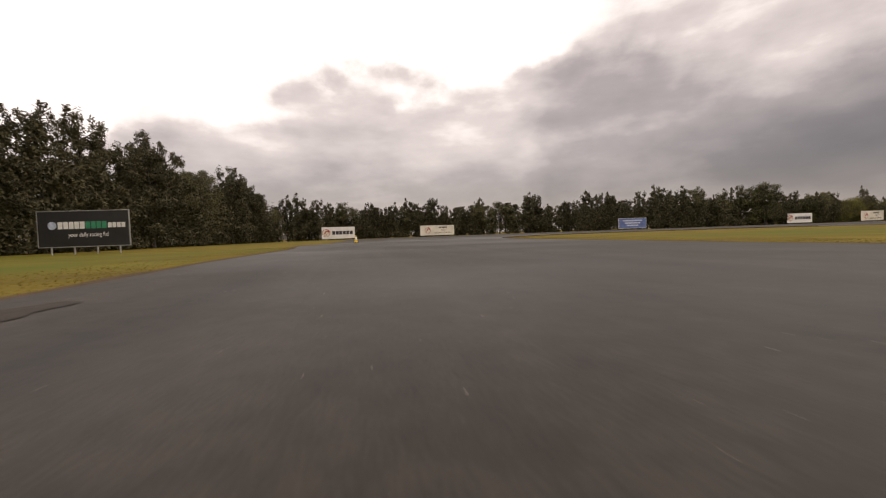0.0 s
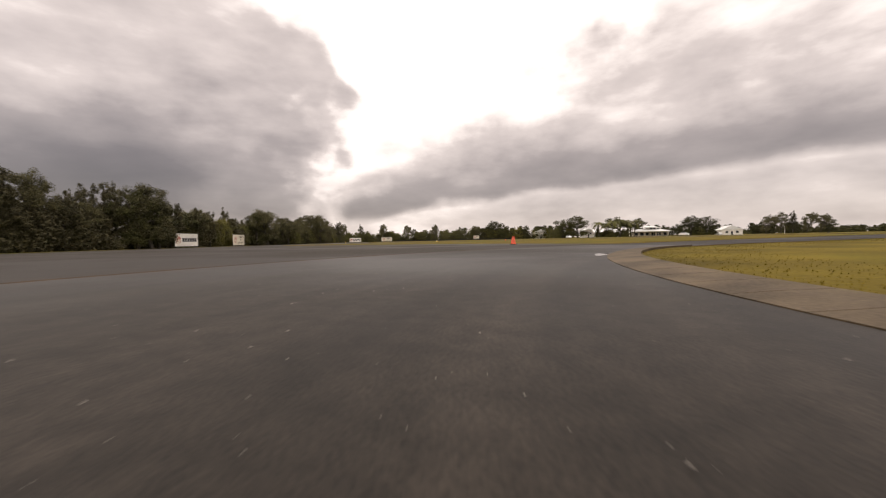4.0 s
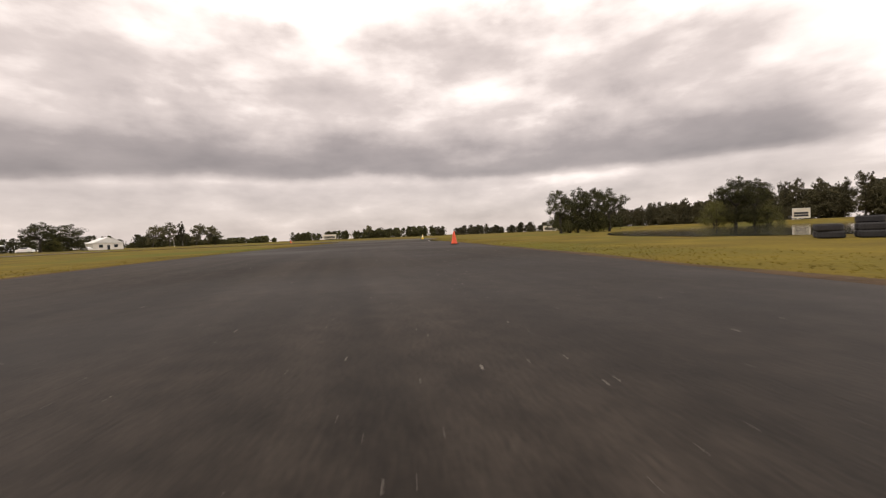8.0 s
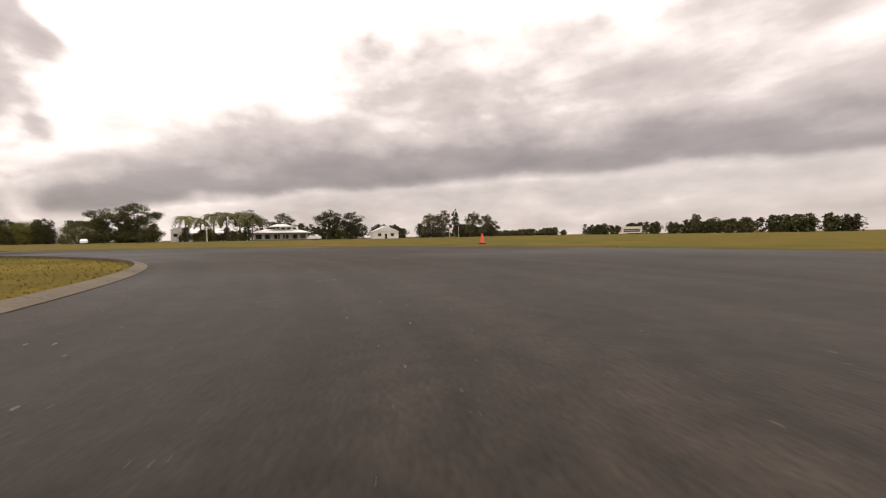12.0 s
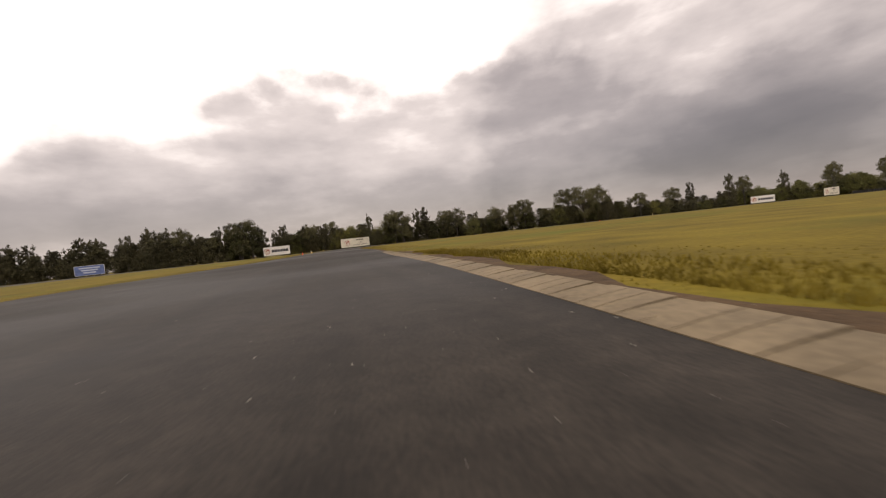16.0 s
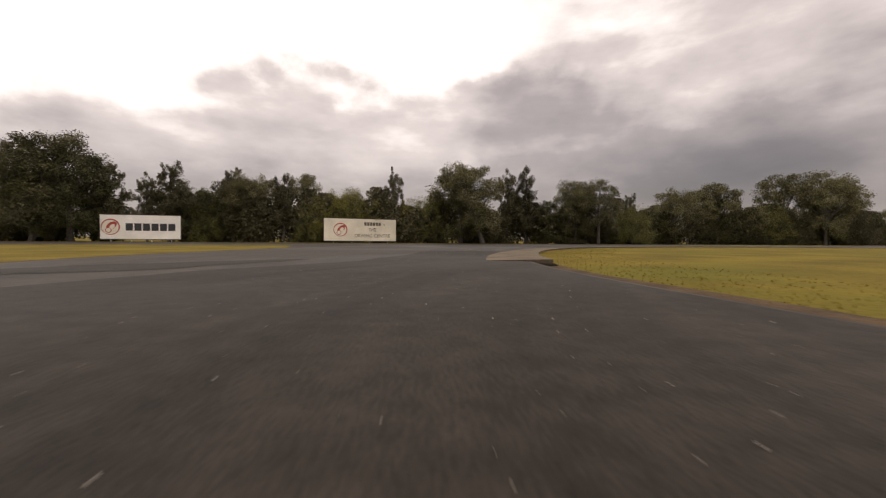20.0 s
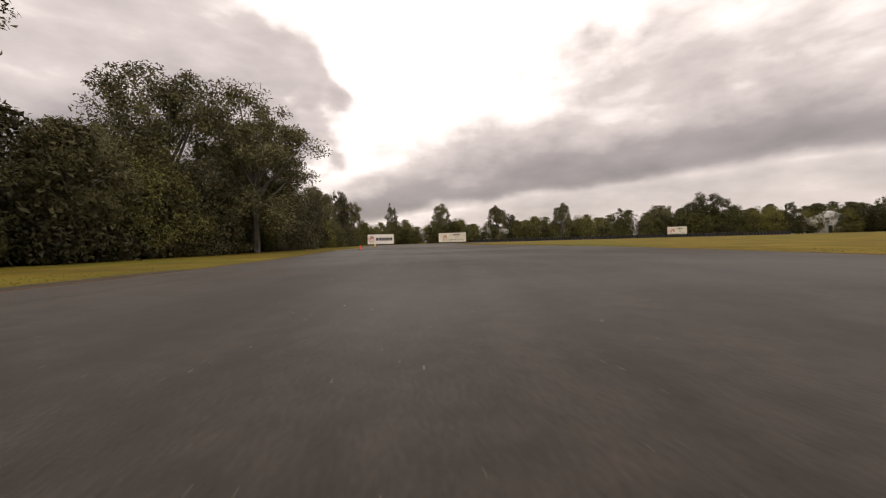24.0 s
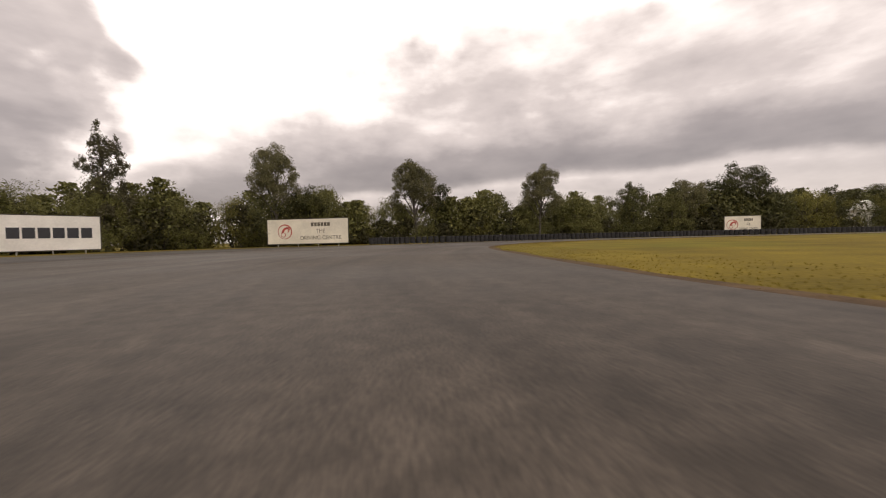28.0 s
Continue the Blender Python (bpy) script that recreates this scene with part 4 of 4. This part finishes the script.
for src, x, y, size in ((CONE_Y, 88.8, 111.0, 1), (CONE_Y, 204.0, 79.4, 1), (CONE_Y, 198.9, 186.1, 0.8), (CONE_Y, 277.0, 283.4, 1), (CONE_R, 143.0, 149.0, 1), (CONE_R, 143.9, 149.4, 1),
                        (CONE_R, 250.0, 76.5, 1), (CONE_R, 208.1, 170.8, 0.6), (CONE_R, 257.6, 270.9, 0.6), (CONE_R, 178.4, 101.3, 1)):
    c = copy_thing(src, Matrix())
    c.matrix_world = Matrix.Translation((x, y, 0.02)) @ Matrix.Rotation(x, 4, "Z") @ Matrix.Scale(size, 4)


# ---- kerbs and edges ----
def lane_at(rows, lo, hi, side, step=0.9):
    """Points of a lane's edge between two y or index limits: (edge point, unit vector outward)."""
    pts = spline(rows, step)
    out = []
    for i in range(1, len(pts) - 1):
        p = pts[i]
        d = (pts[i + 1] - pts[i - 1])[:2]
        d = d / np.linalg.norm(d)
        n = np.array((-d[1], d[0])) * (1 if side == "left" else -1)
        e = p[:2] + n * p[2 if side == "left" else 3]
        if lo(e) and hi(e):
            out.append((e, n, d))
    return out


def kerb(name, run, inner, outer, height, mat, label, block=0, piece="kerb_block"):
    """A kerb along an edge, made of cast blocks: from inner to outer metres beyond the edge, rising outward."""
    root = empty(name, Matrix.Translation((*run[0][0], 0)))
    tagged(root, label, "kerb", "kerbs of the track", "structure")
    base = Vector((*run[0][0], 0))
    for k, ((e0, n0, _), (e1, n1, _)) in enumerate(zip(run, run[1:])):
        bm = bmesh.new()
        lift = height * (1.0 if not block or k % 4 else 0.8)
        prof = ((inner, -0.05), (inner, 0.03), (inner + (outer - inner) * 0.5, 0.03 + lift * 0.6), (outer, 0.03 + lift), (outer, -0.05))
        rings = []
        for e, n, trim in ((e0, n0, 0.0), (e1, n1, 0.012)):
            t = (e1 - e0) / np.linalg.norm(e1 - e0)
            rings.append([bm.verts.new(Vector((*(e + n * w - t * trim), z)) - base) for w, z in prof])
        for i in range(4):
            bm.faces.new((rings[0][i], rings[0][i + 1], rings[1][i + 1], rings[1][i]))
        bm.faces.new(rings[0])
        bm.faces.new(list(reversed(rings[1])))
        bmesh.ops.recalc_face_normals(bm, faces=bm.faces)
        part(piece, bm, mat, root)
    return root


kerb("kerb_corner", lane_at(LANE, lambda e: 109 < e[0] < 132, lambda e: e[1] > 134, "right"), -0.5, 0.35, 0.05, CONCRETE_DIRTY, "worn grey-brown concrete kerb apron round the corner")
kerb("kerb_entry", lane_at(LANE, lambda e: 98 < e[0] < 110, lambda e: 116 < e[1] < 137, "right"), -0.3, 0.05, 0.03, CONCRETE_DIRTY, "narrow worn concrete edging before the corner")
kerb("kerb_rumble", lane_at(LANE, lambda e: e[0] > 231, lambda e: 107.5 < e[1] < 143, "right", 0.21), -0.10, 0.30, 0.05, KERB, "cream-painted rumble kerb with sawtooth blocks", 1)
kerb("kerb_apex", lane_at(LANE + LANE_B[1:], lambda e: 198 < e[0] < 208, lambda e: 200 < e[1] < 218, "right"), -1.1, 0.55, 0.05, CONCRETE_DIRTY, "broad brown concrete apron kerb at the apex")
kerb("kerb_exit", lane_at(LANE_B, lambda e: e[0] < 226, lambda e: 217.5 < e[1] < 241, "right"), -0.34, 0.05, 0.03, CONCRETE, "narrow wet concrete edging past the apex")
kerb("kerb_hairpin", lane_at(LANE, lambda e: 212 < e[0] < 246, lambda e: 80 < e[1] < 112, "left"), -0.12, 0.1, 0.05, CONCRETE, "narrow pale concrete edging round the grass island")
kerb("kerb_edging", lane_at(LANE_B, lambda e: e[0] > 253, lambda e: e[0] < 279, "left"), -0.22, 0.05, 0.03, CONCRETE, "narrow pale concrete edging beside the verge")

# resurfaced darker strip on the inside of the return lane
core = spline([r for r in LANE if r[1] > 100 and r[0] > 199], 1.5)
inner_l, inner_r = [], []
for i in range(len(core)):
    d = (core[min(i + 1, len(core) - 1)] - core[max(i - 1, 0)])[:2]
    d = d / np.linalg.norm(d)
    n = np.array((-d[1], d[0]))
    full = min(1.0, max(0.0, (199 - core[i][1]) / 12.0))
    inner_l.append(core[i][:2] + n * ((2.3 + 0.3 * math.sin(i * 0.7) + 0.12 * math.sin(i * 2.3)) * (1 - full) + (core[i][2] - 0.1) * full))
    inner_r.append(core[i][:2] - n * (core[i][3] - 0.1))
tagged(ribbon("road_resurfaced", inner_l, inner_r, 0.025, ASPHALT_NEW), "darker resurfaced stretch of bitumen", "road", kind="structure")


def blotch(name, x, y, rx, ry, turn, z, mat, label, category, seed):
    rng = random.Random(seed)
    bm = bmesh.new()
    ph = [rng.uniform(0, 6.28) for _ in range(4)]
    vs = []
    for i in range(40):
        a = i / 40 * 6.283
        r = 1 + 0.22 * math.sin(2 * a + ph[0]) + 0.16 * math.sin(3 * a + ph[1]) + 0.1 * math.sin(5 * a + ph[2]) + 0.07 * math.sin(9 * a + ph[3])
        px, py = math.cos(a) * rx * r, math.sin(a) * ry * r
        c, s_ = math.cos(turn), math.sin(turn)
        vs.append(bm.verts.new((x + px * c - py * s_, y + px * s_ + py * c, z)))
    hub = bm.verts.new((x, y, z))
    for i in range(40):
        bm.faces.new((hub, vs[i], vs[(i + 1) % 40]))
    tagged(part(name, bm, mat), label, category, kind="structure")


PUD = "shallow rain puddle lying on the bitumen"
for k, (x, y, rx, ry, turn) in enumerate(((190.4, 90.9, 5.0, 0.27, -0.70), (202.5, 201.4, 1.8, 0.34, 1.75), (203.2, 216.8, 1.6, 0.3, 1.35), (206.9, 222.9, 1.2, 0.3, 1.05), (286.6, 279.9, 1.5, 0.26, 0.9),
                                          (205.6, 220.6, 1.4, 0.16, 1.1), (121.8, 140.0, 0.9, 0.16, 0.0))):
    blotch("puddle", x, y, rx, ry, turn, 0.0285, PUDDLE, PUD, "puddle", k)
# repair patches; the last one paints a puddle's dark tree reflection as darker bitumen
for k, (x, y, rx, ry, turn) in enumerate(((106.2, 81.8, 0.8, 0.4, 2.1), (198.6, 192.6, 2.4, 1.1, 0.9), (195.6, 196.4, 2.6, 0.9, 1.0),
                                          (222, 83.2, 2.2, 0.9, 0.1), (283.4, 277.9, 0.9, 0.22, -0.5))):
    blotch("road_patch", x, y, rx, ry, turn, 0.0262, ASPHALT_NEW if k else ASPHALT_OLD, "irregular dark patch in the bitumen, repair and painted puddle reflection", "road patch", 50 + k)

# dirt shoulders
for name, edge, sgn in (("verge_left", LEFT, 1), ("verge_right", RIGHT, -1)):
    rng = random.Random(5)
    a, b = [], []
    for i, e in enumerate(edge):
        bare = 0.15 if sgn > 0 and 208 < e[0] < 250 and 78 < e[1] < 130 else 1.0
        d = edge[min(i + 1, len(edge) - 1)] - edge[max(i - 1, 0)]
        d = d / (np.linalg.norm(d) + 1e-9)
        n = np.array((-d[1], d[0])) * sgn
        a.append(e - n * 0.15)
        b.append(e + n * bare * 0.55 * (0.35 + 0.3 * math.sin(i * 0.9) ** 2 + rng.uniform(0, 0.25)))
    tagged(ribbon(name, a, b, 0.016, EARTH), "crumbling strip of bare brown earth at the track edge", "verge", kind="structure")


run = lane_at(LANE, lambda e: e[0] > 231, lambda e: 107.5 < e[1] < 141, "right")
tagged(ribbon("verge_kerb", [e + n * 0.30 for e, n, d in run], [e + n * (0.85 + 0.22 * math.sin(i * 1.7) + 0.16 * math.sin(i * 0.6)) for i, (e, n, d) in enumerate(run)], 0.024, EARTH),
       "bare brown earth washed out behind the rumble kerb", "verge", kind="structure")

# grass tufts on the verges
def tufts(name, edge, sgn, label, per_metre, reach, tall, seed, lo=0.12):
    rng = np.random.default_rng(seed)
    e = np.array(edge)
    d = np.gradient(e, axis=0)
    d = d / (np.linalg.norm(d, axis=1)[:, None] + 1e-9)
    n = np.stack([-d[:, 1], d[:, 0]], -1) * sgn
    count = int(len(e) * 1.5 * per_metre)
    i = rng.integers(0, len(e) - 1, count)
    w = lo + reach * rng.random(count) ** 1.8
    c = e[i] + (e[i + 1] - e[i]) * rng.random(count)[:, None] + n[i] * w[:, None]
    h = tall * (0.45 + 0.75 * rng.random(count))
    a = rng.random(count) * 6.283
    lean = rng.normal(size=(count, 2)) * 0.35 * h[:, None]
    wid = 0.006 + 0.016 * rng.random(count)
    p0 = np.stack([c[:, 0] - np.cos(a) * wid, c[:, 1] - np.sin(a) * wid, np.full(count, -0.01)], -1)
    p1 = np.stack([c[:, 0] + np.cos(a) * wid, c[:, 1] + np.sin(a) * wid, np.full(count, -0.01)], -1)
    p2 = np.stack([c[:, 0] + lean[:, 0], c[:, 1] + lean[:, 1], h], -1)
    v = np.stack([p0, p1, p2], 1).reshape(-1, 3)
    me = bpy.data.meshes.new(name)
    me.from_pydata(v.tolist(), [], np.arange(count * 3).reshape(-1, 3).tolist())
    me.update()
    me.materials.append(BLADE)
    tagged(new(name, me), label, "grass", kind="stuff")


keep_left = [e for e in LEFT if not (70 < e[0] < 139 and e[1] > 103) and not (180 < e[0] < 228 and e[1] > 196) and not (e[0] > 277 and e[1] > 240)]
tufts("grass_left", keep_left, 1, "rough yellow-green grass along the track edge", 190, 3.4, 0.026, 3)
tufts("grass_right", RIGHT, -1, "rough yellow-green grass along the track edge", 210, 3.4, 0.026, 4)
tall_run = [e for e, n, d in lane_at(LANE, lambda e: e[0] > 231, lambda e: 108 < e[1] < 138, "right")]
tufts("grass_tall", tall_run, -1, "long dry grass behind the rumble kerb", 240, 1.3, 0.075, 5, 0.95)

# loose pale chips on the bitumen
rng = np.random.default_rng(8)
cl = np.array([p[:2] for p in spline(LANE + LANE_B[1:10], 0.5)])
i = rng.integers(0, len(cl), 14000)
c = cl[i] + rng.normal(size=(14000, 2)) * 1.7
s_ = 0.003 + 0.007 * rng.random(14000) ** 3
tri = np.stack([np.stack([c[:, 0] + s_ * np.cos(t), c[:, 1] + s_ * np.sin(t), np.full(14000, z)], -1) for t, z in ((0, 0.03), (2.1, 0.03), (4.2, 0.03))], 1)
top = np.stack([c[:, 0], c[:, 1], 0.03 + s_], -1)[:, None]
v = np.concatenate([tri, top], 1).reshape(-1, 3)
f = np.arange(14000)[:, None] * 4
faces = np.concatenate([f + np.array(q) for q in ((0, 1, 3), (1, 2, 3), (2, 0, 3))])
me = bpy.data.meshes.new("gravel")
me.from_pydata(v.tolist(), [], faces.tolist())
me.update()
me.materials.append(STONE)
tagged(new("gravel", me), "loose pale stone chips strewn over the bitumen", "gravel", kind="stuff")

# ---- pond, bank, tyres ----
pond = spline([(168, 96.5, 0), (160, 98, 0), (150, 95, 0), (146, 84, 0), (150, 66, 0), (156, 48, 0), (163, 33, 0), (171, 33, 0), (181, 44, 0), (184, 56, 0), (181, 72, 0), (175, 88, 0), (168, 96.5, 0)], 3.0)
tagged(polygon_sheet("pond", [p[:2] for p in pond[:-1]], 0.02, WATER), "still grey pond mirroring the overcast sky", "pond", kind="structure")
bm = bmesh.new()
ridge = spline([(96, -22, 0), (124, -8, 0), (148, 2, 0), (168, 12, 0), (192, 12, 0), (215, 2, 0)], 3.0)
rows = []
for i in range(len(ridge)):
    d = (ridge[min(i + 1, len(ridge) - 1)] - ridge[max(i - 1, 0)])[:2]
    d = d / np.linalg.norm(d)
    n = np.array((-d[1], d[0]))
    rows.append([bm.verts.new((*(ridge[i][:2] + n * w), z)) for w, z in ((9, -0.02), (4, 0.45), (0, 0.75), (-6, 0.6), (-14, -0.02))])
for a, b in zip(rows, rows[1:]):
    for k in range(4):
        bm.faces.new((a[k], b[k], b[k + 1], a[k + 1]))
bmesh.ops.recalc_face_normals(bm, faces=bm.faces)
tagged(part("bank", bm, GRASS, smooth=True), "low grass bank behind the pond", "bank", kind="structure")


def tyre_mesh():
    bm = bmesh.new()
    prof = [(0.19, 0.0), (0.29, -0.005), (0.315, 0.04), (0.315, 0.16), (0.29, 0.205), (0.19, 0.2)]
    n = 18
    rings = [[bm.verts.new((r * math.cos(a * 6.2832 / n), r * math.sin(a * 6.2832 / n), z)) for r, z in prof] for a in range(n)]
    for a in range(n):
        for k in range(len(prof)):
            j = (k + 1) % len(prof)
            bm.faces.new((rings[a][k], rings[(a + 1) % n][k], rings[(a + 1) % n][j], rings[a][j]))
    bmesh.ops.recalc_face_normals(bm, faces=bm.faces)
    me = bpy.data.meshes.new("tyre")
    bm.to_mesh(me)
    bm.free()
    me.materials.append(RUBBER)
    return me


TYRE = tyre_mesh()
pile = random.Random(3)
for k in range(16):
    u, row = (k // 2) / 7.0, k % 2
    x, y, n = 164.0 - 7.6 * u + pile.uniform(-0.15, 0.15), 100.4 + 0.5 * u + 0.66 * row + pile.uniform(-0.12, 0.12), (2, 2, 3, 2, 2, 2, 1, 2, 2, 2, 2, 3, 2, 2, 2, 1)[k]
    root = empty("tyre_stack", Matrix.Translation((x, y, 0)))
    tagged(root, "stack of old black tyres on the grass", "tyre stack", "tyre stacks")
    for k in range(n):
        o = new("tyre", TYRE)
        o.parent = root
        o.location = (pile.uniform(-0.03, 0.03), pile.uniform(-0.03, 0.03), 0.205 * k + 0.01)
# long tyre wall below the far trees
vs, fs = [], []
src_v = [tuple(v.co) for v in TYRE.vertices]
src_f = [tuple(p.vertices) for p in TYRE.polygons]
for p in spline([(341.5, 293, 0), (346, 284, 0), (352, 270, 0), (356, 254, 0), (357.5, 244, 0), (355.5, 233, 0), (357, 215, 0)], 0.66):
    for k in range(4):
        o = len(vs)
        ox, oy = p[0] + pile.uniform(-0.04, 0.04), p[1] + pile.uniform(-0.04, 0.04)
        vs += [(a + ox, b + oy, c + 0.205 * k) for a, b, c in src_v]
        fs += [tuple(i + o for i in f) for f in src_f]
me = bpy.data.meshes.new("tyre_wall")
me.from_pydata(vs, [], fs)
me.update()
me.materials.append(RUBBER)
tagged(new("tyre_wall", me), "long low wall of stacked black tyres before the trees", "tyre wall", kind="stuff")


# ---- houses ----
def hip_roof(w, d, z, rise, over, inset):
    bm = bmesh.new()
    x, y = w / 2 + over, d / 2 + over
    b = [bm.verts.new(p) for p in ((-x, -y, z), (x, -y, z), (x, y, z), (-x, y, z))]
    u = [bm.verts.new(p) for p in ((-x, -y, z + 0.18), (x, -y, z + 0.18), (x, y, z + 0.18), (-x, y, z + 0.18))]
    t = [bm.verts.new((-x + inset, 0, z + rise)), bm.verts.new((x - inset, 0, z + rise))]
    for i in range(4):
        bm.faces.new((b[i], b[(i + 1) % 4], u[(i + 1) % 4], u[i]))
    bm.faces.new(list(reversed(b)))
    bm.faces.new((u[0], u[1], t[1], t[0]))
    bm.faces.new((u[1], u[2], t[1]))
    bm.faces.new((u[2], u[3], t[0], t[1]))
    bm.faces.new((u[3], u[0], t[0]))
    bmesh.ops.recalc_face_normals(bm, faces=bm.faces)
    return bm


def window(parent, x, y, z, w, h):
    win = part("window", boxed((w, 0.06, h), (x, y, z), 0.005), GLASS, parent, "dark glazed window")
    for nm, size, at in (("window_frame", (w + 0.12, 0.1, 0.08), (x, y - 0.01, z + h / 2)), ("sill", (w + 0.2, 0.16, 0.07), (x, y - 0.03, z - h / 2))):
        part(nm, boxed(size, at, 0.01), WHITE, win)


def pavilion(x, y, turn, label):
    root = empty("house", pose(x, y, 0, 0, 0, turn))
    tagged(root, label, "house")
    part("wall", boxed((21, 9, 3.0), (0, 1.5, 1.5)), CREAM, root)
    part("roof", hip_roof(21, 13, 3.0, 1.7, 0.7, 5.0), ROOF, root, "pale metal hip roof")
    part("upper_wall", boxed((7.5, 6, 1.6), (3.0, 1.5, 4.9)), WHITE, root)
    part("upper_roof", hip_roof(7.5, 6, 5.6, 1.2, 0.8, 3.0), ROOF, root, "small upper hip roof")
    for k in range(3):
        window(root, 0.8 + k * 2.2, -1.54, 4.9, 1.5, 0.9)
    for k in range(8):
        part("post", boxed((0.22, 0.22, 3.0), (-10 + k * 2.86, -4.6, 1.5), 0.02), WHITE, root, "white verandah post")
    for k in range(6):
        window(root, -8.5 + k * 3.4, -3.02, 1.5, 2.2, 1.9)
    part("porch_floor", boxed((21, 4, 0.25), (0, -4.0, 0.12)), CONCRETE, root)
    return root


pavilion(396, 136, -72, "long white single-storey clubhouse with verandah and upper storey")


def gabled(x, y, turn, w, d, wall, rise, label):
    root = empty("house", pose(x, y, 0, 0, 0, turn))
    tagged(root, label, "house")
    part("wall", boxed((w, d, wall), (0, 0, wall / 2)), WHITE, root)
    bm = bmesh.new()
    p = [(-w / 2 - 0.4, -d / 2 - 0.4, wall), (w / 2 + 0.4, -d / 2 - 0.4, wall), (w / 2 + 0.4, d / 2 + 0.4, wall), (-w / 2 - 0.4, d / 2 + 0.4, wall), (0, -d / 2 - 0.4, wall + rise), (0, d / 2 + 0.4, wall + rise)]
    v = [bm.verts.new(q) for q in p]
    for f in ((0, 1, 4), (1, 2, 5, 4), (2, 3, 5), (3, 0, 4, 5), (3, 2, 1, 0)):
        bm.faces.new([v[i] for i in f])
    part("roof", bm, ROOF, root, "pale metal gable roof")
    for k in (-1, 1):
        window(root, k * w * 0.25, -d / 2 - 0.02, wall * 0.55, 1.4, 1.3)
    part("door", boxed((1.0, 0.08, 2.05), (0, -d / 2 - 0.02, 1.03), 0.01), GLASS, root)
    return root


gabled(401, 93, -78, 11, 9, 3.0, 2.6, "white gabled house behind parked cars")
gabled(389, 173, -60, 6, 6, 4.8, 1.2, "tall white block of a building behind palms")
gabled(399, 163, 25, 9, 22, 3.4, 2.0, "long white-roofed hall behind the palms")
gabled(381, 202, -70, 10, 8, 4.2, 2.0, "white house half hidden among trees")
gabled(392, 188, -80, 9, 7, 3.6, 1.6, "white outbuilding among shrubs")


# ---- cars ----
def car(x, y, turn, label, length=4.5, height=1.45):
    root = empty("car", pose(x, y, 0, 0, 0, turn))
    tagged(root, label, "car", "parked cars")
    bm = bmesh.new()
    prof = [(-0.5, 0.18), (-0.5, 0.55), (-0.46, 0.62), (-0.30, 0.66), (-0.17, 0.97), (0.16, 1.0), (0.33, 0.68), (0.47, 0.60), (0.5, 0.45), (0.5, 0.18)]
    sides = [[bm.verts.new((px * length, s * (0.85 if pz < 0.7 else 0.68), pz * height)) for px, pz in prof] for s in (-1, 1)]
    for k in range(len(prof)):
        j = (k + 1) % len(prof)
        bm.faces.new((sides[0][k], sides[0][j], sides[1][j], sides[1][k]))
    bm.faces.new(sides[0])
    bm.faces.new(list(reversed(sides[1])))
    bmesh.ops.recalc_face_normals(bm, faces=bm.faces)
    part("body", bm, CARPAINT, root)
    for s in (-1, 1):
        part("side_window", boxed((length * 0.42, 0.05, height * 0.24), (-0.01 * length, s * 0.77, height * 0.83), 0.01), GLASS, root)
    for px in (-0.31, 0.31):
        for s in (-1, 1):
            wheel = part("wheel", tube(bmesh.new(), (px * length, s * 0.72, 0.31), (px * length, s * 0.9, 0.31), 0.31, 0.31, 18), RUBBER, root)
            part("rim", tube(bmesh.new(), (px * length, s * 0.89, 0.31), (px * length, s * 0.915, 0.31), 0.19, 0.19, 14), STEEL, wheel)
    return root


car(349, 178, 35, "small white car on the far lane")
car(388, 100, 20, "white sedan parked before the gabled house", 5.0)
car(378, 118, 60, "white van parked by the clubhouse", 5.2, 2.1)

# lamp posts and a marker post
for x, y, h in ((355, 146, 4.6), (420, 62, 7.5), (424, 57, 7.5)):
    root = empty("lamp_post", pose(x, y, 0))
    tagged(root, "slim pale lamp post near the buildings", "lamp post", "lamp posts")
    part("pole", tube(bmesh.new(), (0, 0, -0.2), (0, 0, h), 0.16 if h < 5 else 0.1, 0.1, 10), WHITE, root)
    part("lamp_head", boxed((0.9, 0.35, 0.25), (0, 0, h), 0.05), WHITE, root)


# the unplaced patterns of trees and cones go again
for src in [s for group in KINDS.values() for s in group] + [CONE_Y, CONE_R]:
    for child in list(src.children_recursive):
        bpy.data.objects.remove(child)
    bpy.data.objects.remove(src)
